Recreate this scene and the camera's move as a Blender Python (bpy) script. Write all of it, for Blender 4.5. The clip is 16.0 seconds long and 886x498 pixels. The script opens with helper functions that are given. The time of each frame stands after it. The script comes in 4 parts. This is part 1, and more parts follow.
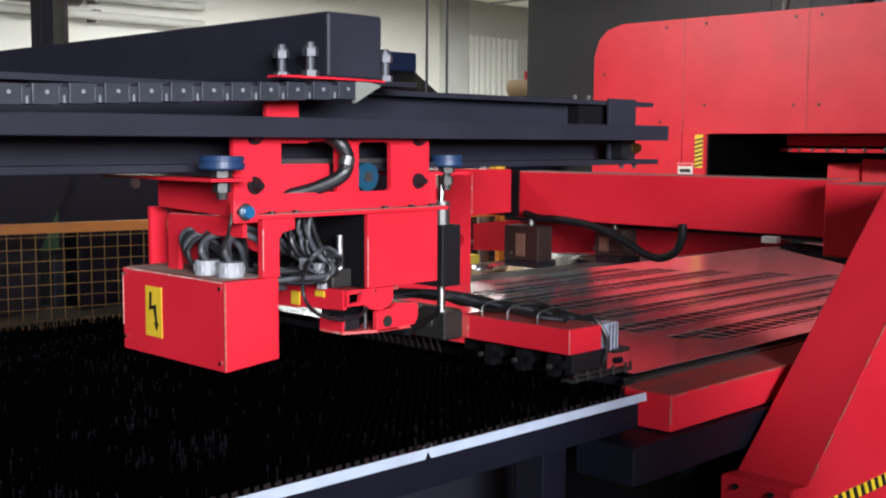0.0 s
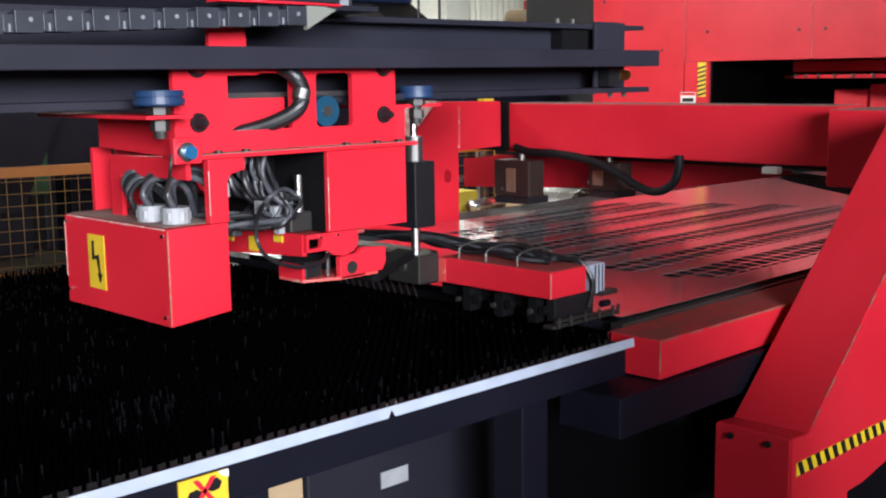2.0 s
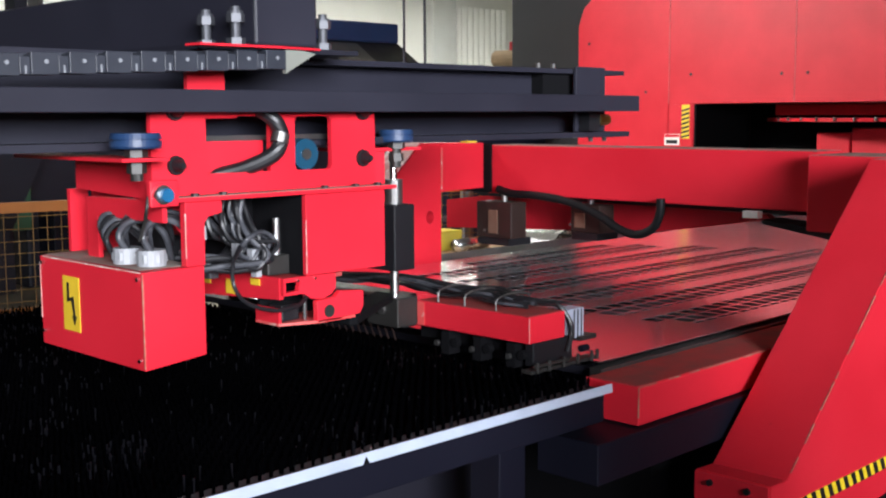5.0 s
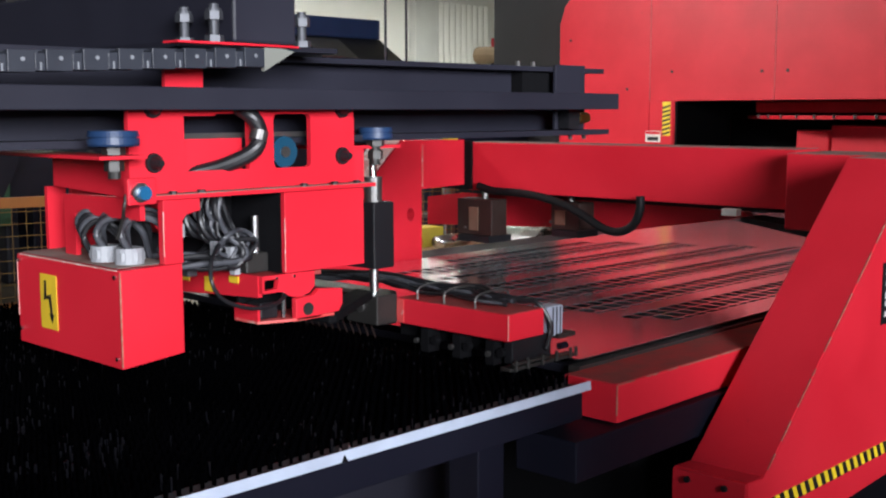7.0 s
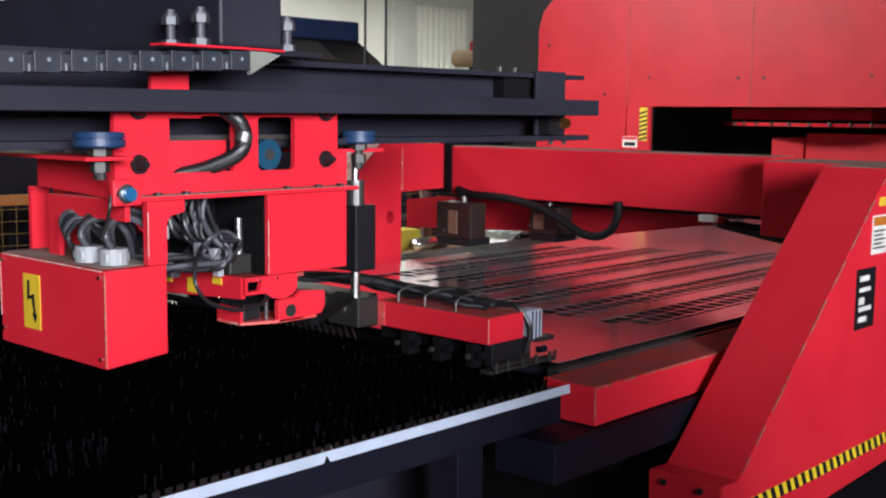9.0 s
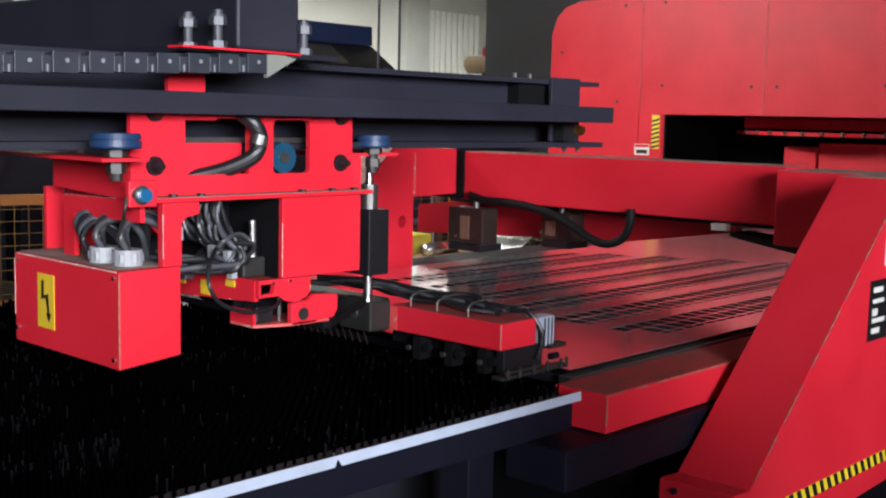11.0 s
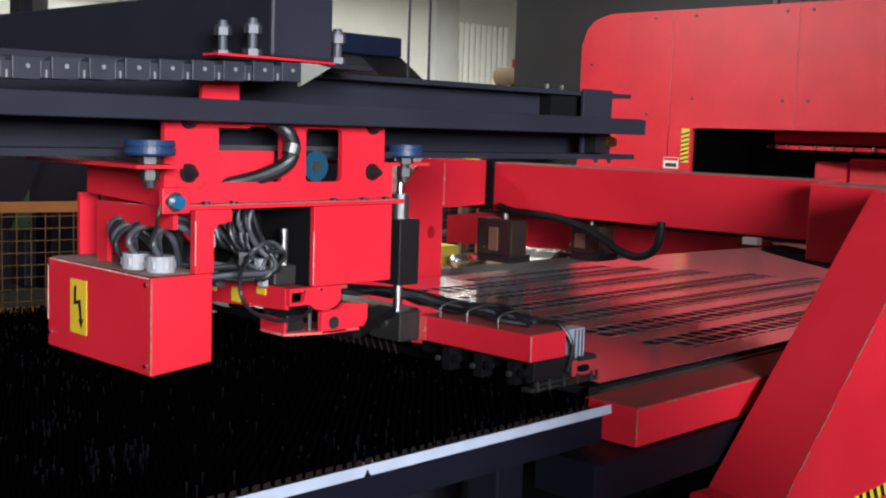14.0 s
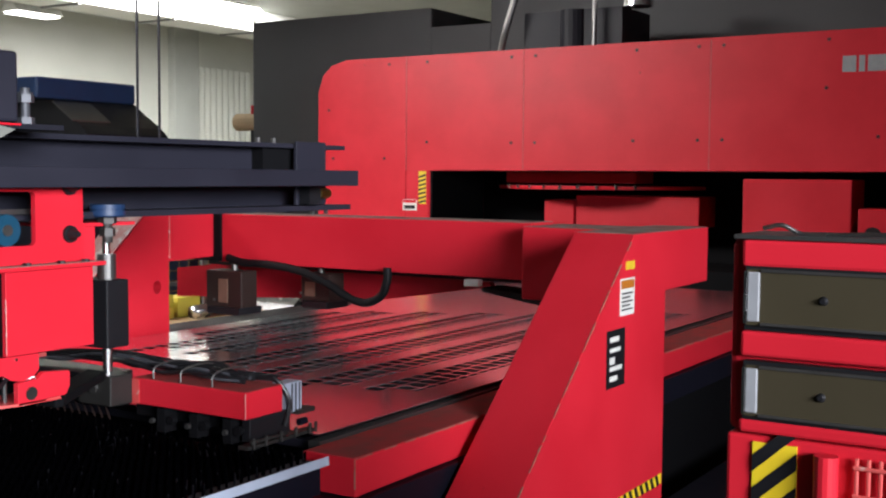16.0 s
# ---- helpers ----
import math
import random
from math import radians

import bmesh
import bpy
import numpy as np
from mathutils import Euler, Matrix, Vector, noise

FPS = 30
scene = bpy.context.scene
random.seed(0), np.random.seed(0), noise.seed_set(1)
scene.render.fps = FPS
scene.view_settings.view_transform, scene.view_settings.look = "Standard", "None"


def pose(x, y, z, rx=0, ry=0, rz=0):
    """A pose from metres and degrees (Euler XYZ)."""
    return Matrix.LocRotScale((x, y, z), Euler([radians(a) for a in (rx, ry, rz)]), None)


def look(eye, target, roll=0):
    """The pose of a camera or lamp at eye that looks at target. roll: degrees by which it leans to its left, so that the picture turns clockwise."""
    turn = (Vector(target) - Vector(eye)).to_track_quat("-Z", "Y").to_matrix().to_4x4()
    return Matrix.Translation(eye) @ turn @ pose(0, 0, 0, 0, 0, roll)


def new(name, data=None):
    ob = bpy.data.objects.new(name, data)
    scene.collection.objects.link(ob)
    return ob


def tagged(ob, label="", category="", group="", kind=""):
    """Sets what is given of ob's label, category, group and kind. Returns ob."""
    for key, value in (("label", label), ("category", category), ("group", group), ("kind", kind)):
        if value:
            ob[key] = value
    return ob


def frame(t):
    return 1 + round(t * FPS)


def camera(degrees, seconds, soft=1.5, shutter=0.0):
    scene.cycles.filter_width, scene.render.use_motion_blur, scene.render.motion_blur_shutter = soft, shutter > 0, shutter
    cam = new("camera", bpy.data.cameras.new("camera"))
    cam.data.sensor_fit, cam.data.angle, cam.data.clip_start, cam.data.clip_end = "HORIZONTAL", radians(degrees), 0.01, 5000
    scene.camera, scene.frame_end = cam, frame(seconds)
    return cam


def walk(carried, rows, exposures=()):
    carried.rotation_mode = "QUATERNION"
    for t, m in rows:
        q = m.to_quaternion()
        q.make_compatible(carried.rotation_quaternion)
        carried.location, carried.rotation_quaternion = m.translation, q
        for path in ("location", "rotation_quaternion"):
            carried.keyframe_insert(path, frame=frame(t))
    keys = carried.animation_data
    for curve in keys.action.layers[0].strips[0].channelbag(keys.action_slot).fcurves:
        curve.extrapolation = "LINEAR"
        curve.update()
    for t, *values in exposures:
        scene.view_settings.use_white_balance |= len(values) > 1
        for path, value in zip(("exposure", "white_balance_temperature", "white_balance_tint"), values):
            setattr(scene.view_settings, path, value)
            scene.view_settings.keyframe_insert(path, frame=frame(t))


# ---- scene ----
cam = camera(42.3, 16.0, soft=2.2)
PATH = [
    (0, (-2.151, -1.493, 1.472), (-0.743, -0.085, 1.286), 0.3),
    (0.5, (-2.14, -1.484, 1.468), (-0.719, -0.092, 1.261), 0.2),
    (1, (-2.109, -1.453, 1.464), (-0.706, -0.049, 1.22), -0.1),
    (1.5, (-2.05, -1.435, 1.463), (-0.65, -0.031, 1.194), -0.6),
    (2, (-1.961, -1.415, 1.461), (-0.573, -0.007, 1.163), -0.8),
    (2.5, (-1.944, -1.414, 1.459), (-0.565, 0.002, 1.15), -0.8),
    (3, (-1.936, -1.409, 1.457), (-0.549, -0.004, 1.136), -1.2),
    (3.5, (-1.91, -1.401, 1.456), (-0.478, -0.048, 1.109), -1.0),
    (4, (-1.922, -1.408, 1.472), (-0.514, -0.009, 1.225), -0.9),
    (6.5, (-1.951, -1.425, 1.473), (-0.525, -0.040, 1.251), 0.4),
    (7, (-1.941, -1.427, 1.477), (-0.508, -0.053, 1.237), -0.1),
    (7.5, (-1.964, -1.443, 1.489), (-0.519, -0.083, 1.24), 0.4),
    (8, (-1.964, -1.433, 1.486), (-0.503, -0.089, 1.243), 0.2),
    (10.5, (-1.97, -1.432, 1.481), (-0.512, -0.083, 1.255), 1.1),
    (11, (-1.971, -1.426, 1.482), (-0.519, -0.07, 1.255), 1.3),
    (11.5, (-1.977, -1.425, 1.482), (-0.54, -0.052, 1.259), 2.0),
    (12, (-1.975, -1.427, 1.48), (-0.544, -0.048, 1.256), 1.7),
    (12.5, (-1.973, -1.419, 1.479), (-0.547, -0.034, 1.252), 2.0),
    (13, (-1.973, -1.418, 1.478), (-0.55, -0.03, 1.257), 1.9),
    (13.5, (-1.971, -1.414, 1.478), (-0.547, -0.026, 1.263), 1.8),
    (14, (-1.974, -1.415, 1.478), (-0.552, -0.024, 1.27), 1.8),
    (14.5, (-1.963, -1.444, 1.499), (-0.475, -0.118, 1.337), 1.2),
    (15, (-1.944, -1.466, 1.506), (-0.365, -0.248, 1.357), 0.9),
    (15.5, (-1.931, -1.481, 1.507), (-0.29, -0.346, 1.372), 0.7),
    (16, (-1.922, -1.495, 1.506), (-0.232, -0.433, 1.379), 0.4),
]
walk(cam, [(t, look(eye, target, roll)) for t, eye, target, roll in PATH],
     [(0, 0.14), (2.2, 0.26), (3.4, 0.42), (4.0, 0.48), (6.5, 0.05), (16, 0.0)])

# ---------------------------------------------------------------- light and world
world = bpy.data.worlds.new("hall_air")
scene.world = world
world.use_nodes = True
sky = world.node_tree.nodes.new("ShaderNodeTexSky")
sky.sky_type = 'NISHITA'
sky.sun_disc = False
sky.sun_elevation, sky.sun_rotation = radians(40), radians(200)
world.node_tree.links.new(sky.outputs[0], world.node_tree.nodes["Background"].inputs[0])
world.node_tree.nodes["Background"].inputs[1].default_value = 0.08


def area(name, eye, target, sx, sy, watts, colour=(1, 1, 1), spread=math.pi):
    d = bpy.data.lights.new(name, 'AREA')
    d.spread = spread
    d.shape, d.size, d.size_y, d.energy, d.color = 'RECTANGLE', sx, sy, watts, colour
    o = new(name, d)
    o.matrix_world = look(eye, target)
    return o


area("window_daylight", (-4.0, -6.9, 2.8), (-0.4, 0.6, 1.7), 4.6, 1.9, 140, (0.89, 0.92, 1.0), radians(45))
# added area lamp under the closed ceiling, brightens the far wall
area("back_wall_fill", (10.0, 12.0, 4.42), (10.0, 13.0, 0), 9.0, 3.0, 1750, (0.98, 1.0, 0.96))
# added unseen lamp, its cone narrowed onto the red machine
area("machine_fill", (0.6, 6.4, 4.42), (4.6, 3.4, 1.5), 3.2, 1.2, 265, (1.0, 0.97, 0.95), radians(85))


# ---------------------------------------------------------------- materials
def material(name, colour, rough=0.5, metal=0.0, colour2=None, scale=6.0, bump=0.0, bump_scale=80.0, spec=0.5, wear=None, rough_var=0.1, coat=0.0):
    m = bpy.data.materials.new(name)
    m.use_nodes = True
    nt = m.node_tree
    b = nt.nodes["Principled BSDF"]
    b.inputs["Roughness"].default_value = rough
    b.inputs["Metallic"].default_value = metal
    b.inputs["Specular IOR Level"].default_value = spec
    b.inputs["Coat Weight"].default_value = coat
    b.inputs["Coat Roughness"].default_value = 0.15
    tc = nt.nodes.new("ShaderNodeTexCoord")
    n1 = nt.nodes.new("ShaderNodeTexNoise")
    n1.inputs["Scale"].default_value = scale
    n1.inputs["Detail"].default_value = 6.0
    nt.links.new(tc.outputs["Object"], n1.inputs["Vector"])
    ramp = nt.nodes.new("ShaderNodeValToRGB")
    c2 = colour2 or tuple(c * 0.86 for c in colour)
    ramp.color_ramp.elements[0].position, ramp.color_ramp.elements[1].position = 0.35, 0.65
    ramp.color_ramp.elements[0].color, ramp.color_ramp.elements[1].color = (*c2, 1), (*colour, 1)
    nt.links.new(n1.outputs["Fac"], ramp.inputs["Fac"])
    out = ramp.outputs["Color"]
    if wear:
        n3 = nt.nodes.new("ShaderNodeTexNoise")
        n3.inputs["Scale"].default_value, n3.inputs["Detail"].default_value = wear[1], 9.0
        nt.links.new(tc.outputs["Object"], n3.inputs["Vector"])
        r3 = nt.nodes.new("ShaderNodeValToRGB")
        r3.color_ramp.elements[0].position, r3.color_ramp.elements[1].position = wear[2], wear[2] + 0.05
        nt.links.new(n3.outputs["Fac"], r3.inputs["Fac"])
        mix = nt.nodes.new("ShaderNodeMix")
        mix.data_type = 'RGBA'
        nt.links.new(r3.outputs["Color"], mix.inputs[0])
        nt.links.new(out, mix.inputs[6])
        mix.inputs[7].default_value = (*wear[0], 1)
        out = mix.outputs[2]
    nt.links.new(out, b.inputs["Base Color"])
    n2 = nt.nodes.new("ShaderNodeTexNoise")
    n2.inputs["Scale"].default_value, n2.inputs["Detail"].default_value = bump_scale, 4.0
    nt.links.new(tc.outputs["Object"], n2.inputs["Vector"])
    mr = nt.nodes.new("ShaderNodeMapRange")
    mr.inputs[3].default_value, mr.inputs[4].default_value = max(rough - rough_var, 0.03), min(rough + rough_var, 1)
    nt.links.new(n1.outputs["Fac"], mr.inputs[0])
    nt.links.new(mr.outputs[0], b.inputs["Roughness"])
    if bump:
        bp = nt.nodes.new("ShaderNodeBump")
        bp.inputs["Strength"].default_value, bp.inputs["Distance"].default_value = bump, 0.002
        nt.links.new(n2.outputs["Fac"], bp.inputs["Height"])
        nt.links.new(bp.outputs[0], b.inputs["Normal"])
    return m


RED = material("red_paint", (0.62, 0.019, 0.035), 0.42, colour2=(0.54, 0.014, 0.027), scale=3, bump=0.10, bump_scale=220, spec=0.26, wear=((0.32, 0.02, 0.02), 11, 0.72))
REDWORN = material("red_paint_worn", (0.62, 0.05, 0.05), 0.5, colour2=(0.55, 0.10, 0.09), scale=9, bump=0.15, bump_scale=160, wear=((0.55, 0.38, 0.33), 30, 0.60))
CHIP = material("chipped_edge", (0.36, 0.20, 0.14), 0.5, colour2=(0.35, 0.05, 0.04), scale=60)
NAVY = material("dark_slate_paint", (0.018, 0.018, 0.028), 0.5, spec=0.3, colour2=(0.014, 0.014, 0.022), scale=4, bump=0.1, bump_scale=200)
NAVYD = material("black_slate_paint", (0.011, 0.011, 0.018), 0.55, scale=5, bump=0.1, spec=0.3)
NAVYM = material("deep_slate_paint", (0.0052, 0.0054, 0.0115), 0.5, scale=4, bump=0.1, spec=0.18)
BLACK = material("black_plastic", (0.009, 0.009, 0.011), 0.45, scale=8, spec=0.35)
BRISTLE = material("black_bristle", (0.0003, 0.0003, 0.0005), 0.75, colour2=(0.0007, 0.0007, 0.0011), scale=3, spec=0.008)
# greyer bristle colour that stands for glints
GLINT = material("glint_bristle", (0.0042, 0.0042, 0.0068), 0.5, colour2=(0.004, 0.004, 0.006), scale=40, spec=0.3)
SILVER = material("aluminium_edge", (0.47, 0.53, 0.65), 0.45, metal=0.25, scale=12, bump=0.1)
STEEL = material("bright_steel", (0.72, 0.72, 0.72), 0.25, metal=1.0, scale=10)
DULL = material("dull_steel", (0.20, 0.195, 0.19), 0.4, metal=0.9, scale=12, bump=0.1)
GUN = material("gunmetal", (0.040, 0.038, 0.036), 0.45, metal=0.5, scale=20, bump=0.15)
SHEET = material("galvanised_sheet", (0.80, 0.82, 0.88), 0.18, metal=0.95, colour2=(0.76, 0.77, 0.81), scale=1.6, bump=0.02, bump_scale=30, rough_var=0.05)
BLUE = material("blue_polyurethane", (0.014, 0.038, 0.10), 0.4, scale=10)
CYAN = material("cyan_plastic", (0.008, 0.085, 0.19), 0.35, scale=10)
GREYCABLE = material("grey_cable_sheath", (0.060, 0.062, 0.072), 0.45, colour2=(0.036, 0.038, 0.045), scale=30)
GLAND = material("grey_plastic", (0.30, 0.31, 0.33), 0.5, scale=20)
STUDM = material("zinc_stud", (0.065, 0.068, 0.078), 0.5, metal=0.4, scale=30)
# pale colour for rubbed edges and for the sheen on the slanted face
PINK = material("pale_sheen_and_scraped_paint", (0.66, 0.42, 0.39), 0.5, colour2=(0.56, 0.22, 0.2), scale=14, wear=((0.7, 0.6, 0.56), 30, 0.55))
LEDGE = material("dusty_ledge", (0.045, 0.045, 0.05), 0.7, scale=30)
HOSEM = material("matt_black_hose", (0.005, 0.005, 0.006), 0.6, scale=30, bump=0.3, bump_scale=60, spec=0.2)
BLACKCABLE = material("black_cable_sheath", (0.010, 0.010, 0.012), 0.4, scale=30)
YELLOW = material("yellow_label", (0.75, 0.50, 0.03), 0.5, scale=20)
WHITE = material("white_label", (0.75, 0.74, 0.70), 0.5, scale=20)
BRASS = material("brass", (0.55, 0.36, 0.10), 0.35, metal=1.0, scale=20)
ORANGE = material("orange_paint", (0.45, 0.145, 0.014), 0.5, scale=6)
GREY = material("charcoal_panel", (0.048, 0.048, 0.052), 0.6, colour2=(0.040, 0.040, 0.044), scale=1.5)
DIMWALL = material("grey_blue_wall", (0.08, 0.085, 0.10), 0.8, scale=0.8)
WALLM = material("white_wall", (0.72, 0.72, 0.68), 0.8, colour2=(0.66, 0.66, 0.62), scale=0.8)
FLOORM = material("concrete_floor", (0.19, 0.17, 0.13), 0.6, colour2=(0.12, 0.11, 0.085), scale=1.2, bump=0.1)
CEILM = material("ceiling_paint", (0.55, 0.56, 0.54), 0.8, scale=1)
# near black that puts shade into hollows, gaps and undersides
DARK = material("shade_black", (0.005, 0.005, 0.006), 0.8, scale=2, spec=0.08)
COPPER = material("bronze_casting", (0.22, 0.13, 0.09), 0.5, metal=0.4, scale=20)
BRONZED = material("dark_bronze", (0.034, 0.019, 0.016), 0.5, metal=0.3, scale=20, bump=0.1)
SEAM = material("pale_red_seam", (0.60, 0.075, 0.085), 0.5, scale=4)
MESHM = material("dull_wire", (0.30, 0.17, 0.045), 0.6, scale=8)
TEAL = material("teal_roller", (0.006, 0.050, 0.095), 0.4, scale=12)
GREEN = material("machine_green", (0.03, 0.10, 0.05), 0.5, scale=3)
CARD = material("cardboard", (0.42, 0.30, 0.17), 0.8, scale=6)
SMOKE = material("smoked_acrylic", (0.055, 0.046, 0.028), 0.22, scale=6, coat=0.3)


def glow(name, colour, strength):
    m = bpy.data.materials.new(name)
    m.use_nodes = True
    b = m.node_tree.nodes["Principled BSDF"]
    b.inputs["Base Color"].default_value = (*colour, 1)
    b.inputs["Emission Color"].default_value = (*colour, 1)
    b.inputs["Emission Strength"].default_value = strength
    return m


LAMP = glow("lamp_tube", (1.0, 0.98, 0.92), 9.0)


# ---------------------------------------------------------------- mesh helpers
def thing(name, label, category, at=(0, 0, 0), group="", kind=""):
    o = new(name)
    o.location = at
    o.empty_display_size = 0.05
    return tagged(o, label, category, group, kind)


def finish(name, bm, mat, parent=None, label="", smooth=False, bevel=0.0):
    me = bpy.data.meshes.new(name)
    bmesh.ops.recalc_face_normals(bm, faces=bm.faces)
    bm.to_mesh(me)
    bm.free()
    me.materials.append(mat)
    if smooth:
        for p in me.polygons:
            p.use_smooth = True
    o = new(name, me)
    if parent is not None:
        o.parent = parent
        o.matrix_parent_inverse = world_of(parent).inverted()
    if label:
        o["label"] = label
    if bevel:
        md = o.modifiers.new("bevel", 'BEVEL')
        md.width, md.segments, md.limit_method, md.angle_limit = bevel, 2, 'ANGLE', radians(50)
    return o


def stripes(tape, bm, n, step):
    """Alike stripes under one tape, sharing one mesh."""
    first = finish("stripe", bm, BLACK, tape)
    for k in range(1, n):
        o = first.copy()
        scene.collection.objects.link(o)
        o.location = Vector(step) * k


def world_of(o):
    m = Matrix.Translation(o.location)
    return m


part = finish


def add_box(bm, x0, x1, y0, y1, z0, z1):
    m = Matrix.Translation(((x0 + x1) / 2, (y0 + y1) / 2, (z0 + z1) / 2)) @ Matrix.Diagonal((abs(x1 - x0), abs(y1 - y0), abs(z1 - z0), 1))
    bmesh.ops.create_cube(bm, size=1, matrix=m)
    return bm


def box(x0, x1, y0, y1, z0, z1):
    return add_box(bmesh.new(), x0, x1, y0, y1, z0, z1)


def add_prism(bm, pts, axis, a, b):
    """Polygon extruded along an axis from a to b. For 'y' pts are (x, z), for 'x' (y, z), for 'z' (x, y)."""
    def v(p, d):
        return {'y': (p[0], d, p[1]), 'x': (d, p[0], p[1]), 'z': (p[0], p[1], d)}[axis]
    lo = [bm.verts.new(v(p, a)) for p in pts]
    hi = [bm.verts.new(v(p, b)) for p in pts]
    n = len(pts)
    bm.faces.new(lo)
    bm.faces.new(hi[::-1])
    for i in range(n):
        bm.faces.new((lo[i], hi[i], hi[(i + 1) % n], lo[(i + 1) % n]))
    return bm


def prism(pts, axis, a, b):
    return add_prism(bmesh.new(), pts, axis, a, b)


def add_cyl(bm, p, q, r, r2=None, seg=20, caps=True):
    p, q = Vector(p), Vector(q)
    d = q - p
    m = Matrix.Translation((p + q) / 2) @ d.to_track_quat('Z', 'Y').to_matrix().to_4x4()
    bmesh.ops.create_cone(bm, cap_ends=caps, segments=seg, radius1=r, radius2=r if r2 is None else r2, depth=d.length, matrix=m)
    return bm


def cyl(p, q, r, r2=None, seg=20):
    return add_cyl(bmesh.new(), p, q, r, r2, seg)


def add_tube(bm, pts, r, seg=8, n=6):
    """A bent tube through the points (Catmull-Rom)."""
    P = [Vector(p) for p in pts]
    P = [P[0] * 2 - P[1]] + P + [P[-1] * 2 - P[-2]]
    path = []
    for i in range(1, len(P) - 2):
        for k in range(n):
            t = k / n
            a, b, c, d = P[i - 1], P[i], P[i + 1], P[i + 2]
            path.append(0.5 * ((2 * b) + (c - a) * t + (2 * a - 5 * b + 4 * c - d) * t * t + (3 * b - a - 3 * c + d) * t ** 3))
    path.append(P[-2])
    rings = []
    for i, p in enumerate(path):
        d = (path[min(i + 1, len(path) - 1)] - path[max(i - 1, 0)]).normalized()
        q = d.to_track_quat('Z', 'Y')
        rings.append([bm.verts.new(p + q @ Vector((r * math.cos(2 * math.pi * k / seg), r * math.sin(2 * math.pi * k / seg), 0))) for k in range(seg)])
    # keep neighbouring rings untwisted
    for i in range(len(rings) - 1):
        a, b = rings[i], rings[i + 1]
        s = min(range(seg), key=lambda s: (a[0].co - b[s].co).length)
        rings[i + 1] = b = b[s:] + b[:s]
        for k in range(seg):
            bm.faces.new((a[k], a[(k + 1) % seg], b[(k + 1) % seg], b[k]))
    bm.faces.new(rings[0][::-1])
    bm.faces.new(rings[-1])
    return bm


def tube(pts, r, seg=8, n=6):
    return add_tube(bmesh.new(), pts, r, seg, n)


def plate_with_holes(outer, holes, axis, a, b):
    """A flat plate with openings: outer and hole polygons, extruded along the axis."""
    def v(p, d):
        return {'y': (p[0], d, p[1]), 'x': (d, p[0], p[1]), 'z': (p[0], p[1], d)}[axis]
    bm = bmesh.new()
    for d in (a, b):
        edges = []
        for loop in [outer] + holes:
            vs = [bm.verts.new(v(p, d)) for p in loop]
            edges += [bm.edges.new((vs[i], vs[(i + 1) % len(vs)])) for i in range(len(vs))]
        bmesh.ops.triangle_fill(bm, use_beauty=True, edges=edges)
    bm.verts.ensure_lookup_table()
    n = len(bm.verts) // 2
    at = 0
    for loop in [outer] + holes:
        k = len(loop)
        for i in range(k):
            bm.faces.new((bm.verts[at + i], bm.verts[at + (i + 1) % k], bm.verts[n + at + (i + 1) % k], bm.verts[n + at + i]))
        at += k
    return bm


def rounded(x0, x1, z0, z1, r, seg=4):
    pts = []
    for cx, cz, s in ((x1 - r, z1 - r, 0), (x0 + r, z1 - r, 90), (x0 + r, z0 + r, 180), (x1 - r, z0 + r, 270)):
        pts += [(cx + r * math.cos(radians(s + 90 * k / seg)), cz + r * math.sin(radians(s + 90 * k / seg))) for k in range(seg + 1)]
    return pts


# ---------------------------------------------------------------- the hall
def hall():
    H = 4.5
    tagged(finish("floor", box(-8, 22, -7.2, 16, -0.1, 0), FLOORM), "grey-brown concrete factory floor", "floor", kind="structure")
    tagged(finish("ceiling", box(-8, 22, -7.2, 16, H, H + 0.2), CEILM), "pale painted factory ceiling", "ceiling", kind="structure")
    tagged(finish("wall_north", box(-8, 22, 15.8, 16, 0, H), WALLM), "white painted factory wall", "wall", kind="structure")
    tagged(finish("wall_east", box(21.8, 22, -7.0, 15.8, 0, H), WALLM), "white painted factory wall", "wall", kind="structure")
    tagged(finish("wall_west", box(-8.2, -8, -7.2, 16, 0, H), DIMWALL), "grey factory wall", "wall", kind="structure")
    # the south wall has a long window opening that lets the daylight in
    w = new("wall_south")
    tagged(w, "grey factory wall with a long window opening", "wall", kind="structure")
    for n, b in (("wall_lower", box(-8, 22, -7.2, -7.0, 0, 1.2)), ("wall_upper", box(-8, 22, -7.2, -7.0, 3.8, H)),
                 ("wall_pier", box(-8, -6.5, -7.2, -7.0, 1.2, 3.8)), ("wall_pier", box(-1.5, 22, -7.2, -7.0, 1.2, 3.8))):
        part(n, b, DIMWALL, w)


hall()

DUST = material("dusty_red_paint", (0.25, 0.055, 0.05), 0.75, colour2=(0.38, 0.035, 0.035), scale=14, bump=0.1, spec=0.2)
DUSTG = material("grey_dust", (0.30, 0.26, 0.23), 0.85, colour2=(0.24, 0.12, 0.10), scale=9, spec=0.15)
HAZ = material("hazard_yellow", (0.80, 0.58, 0.02), 0.5, scale=20)


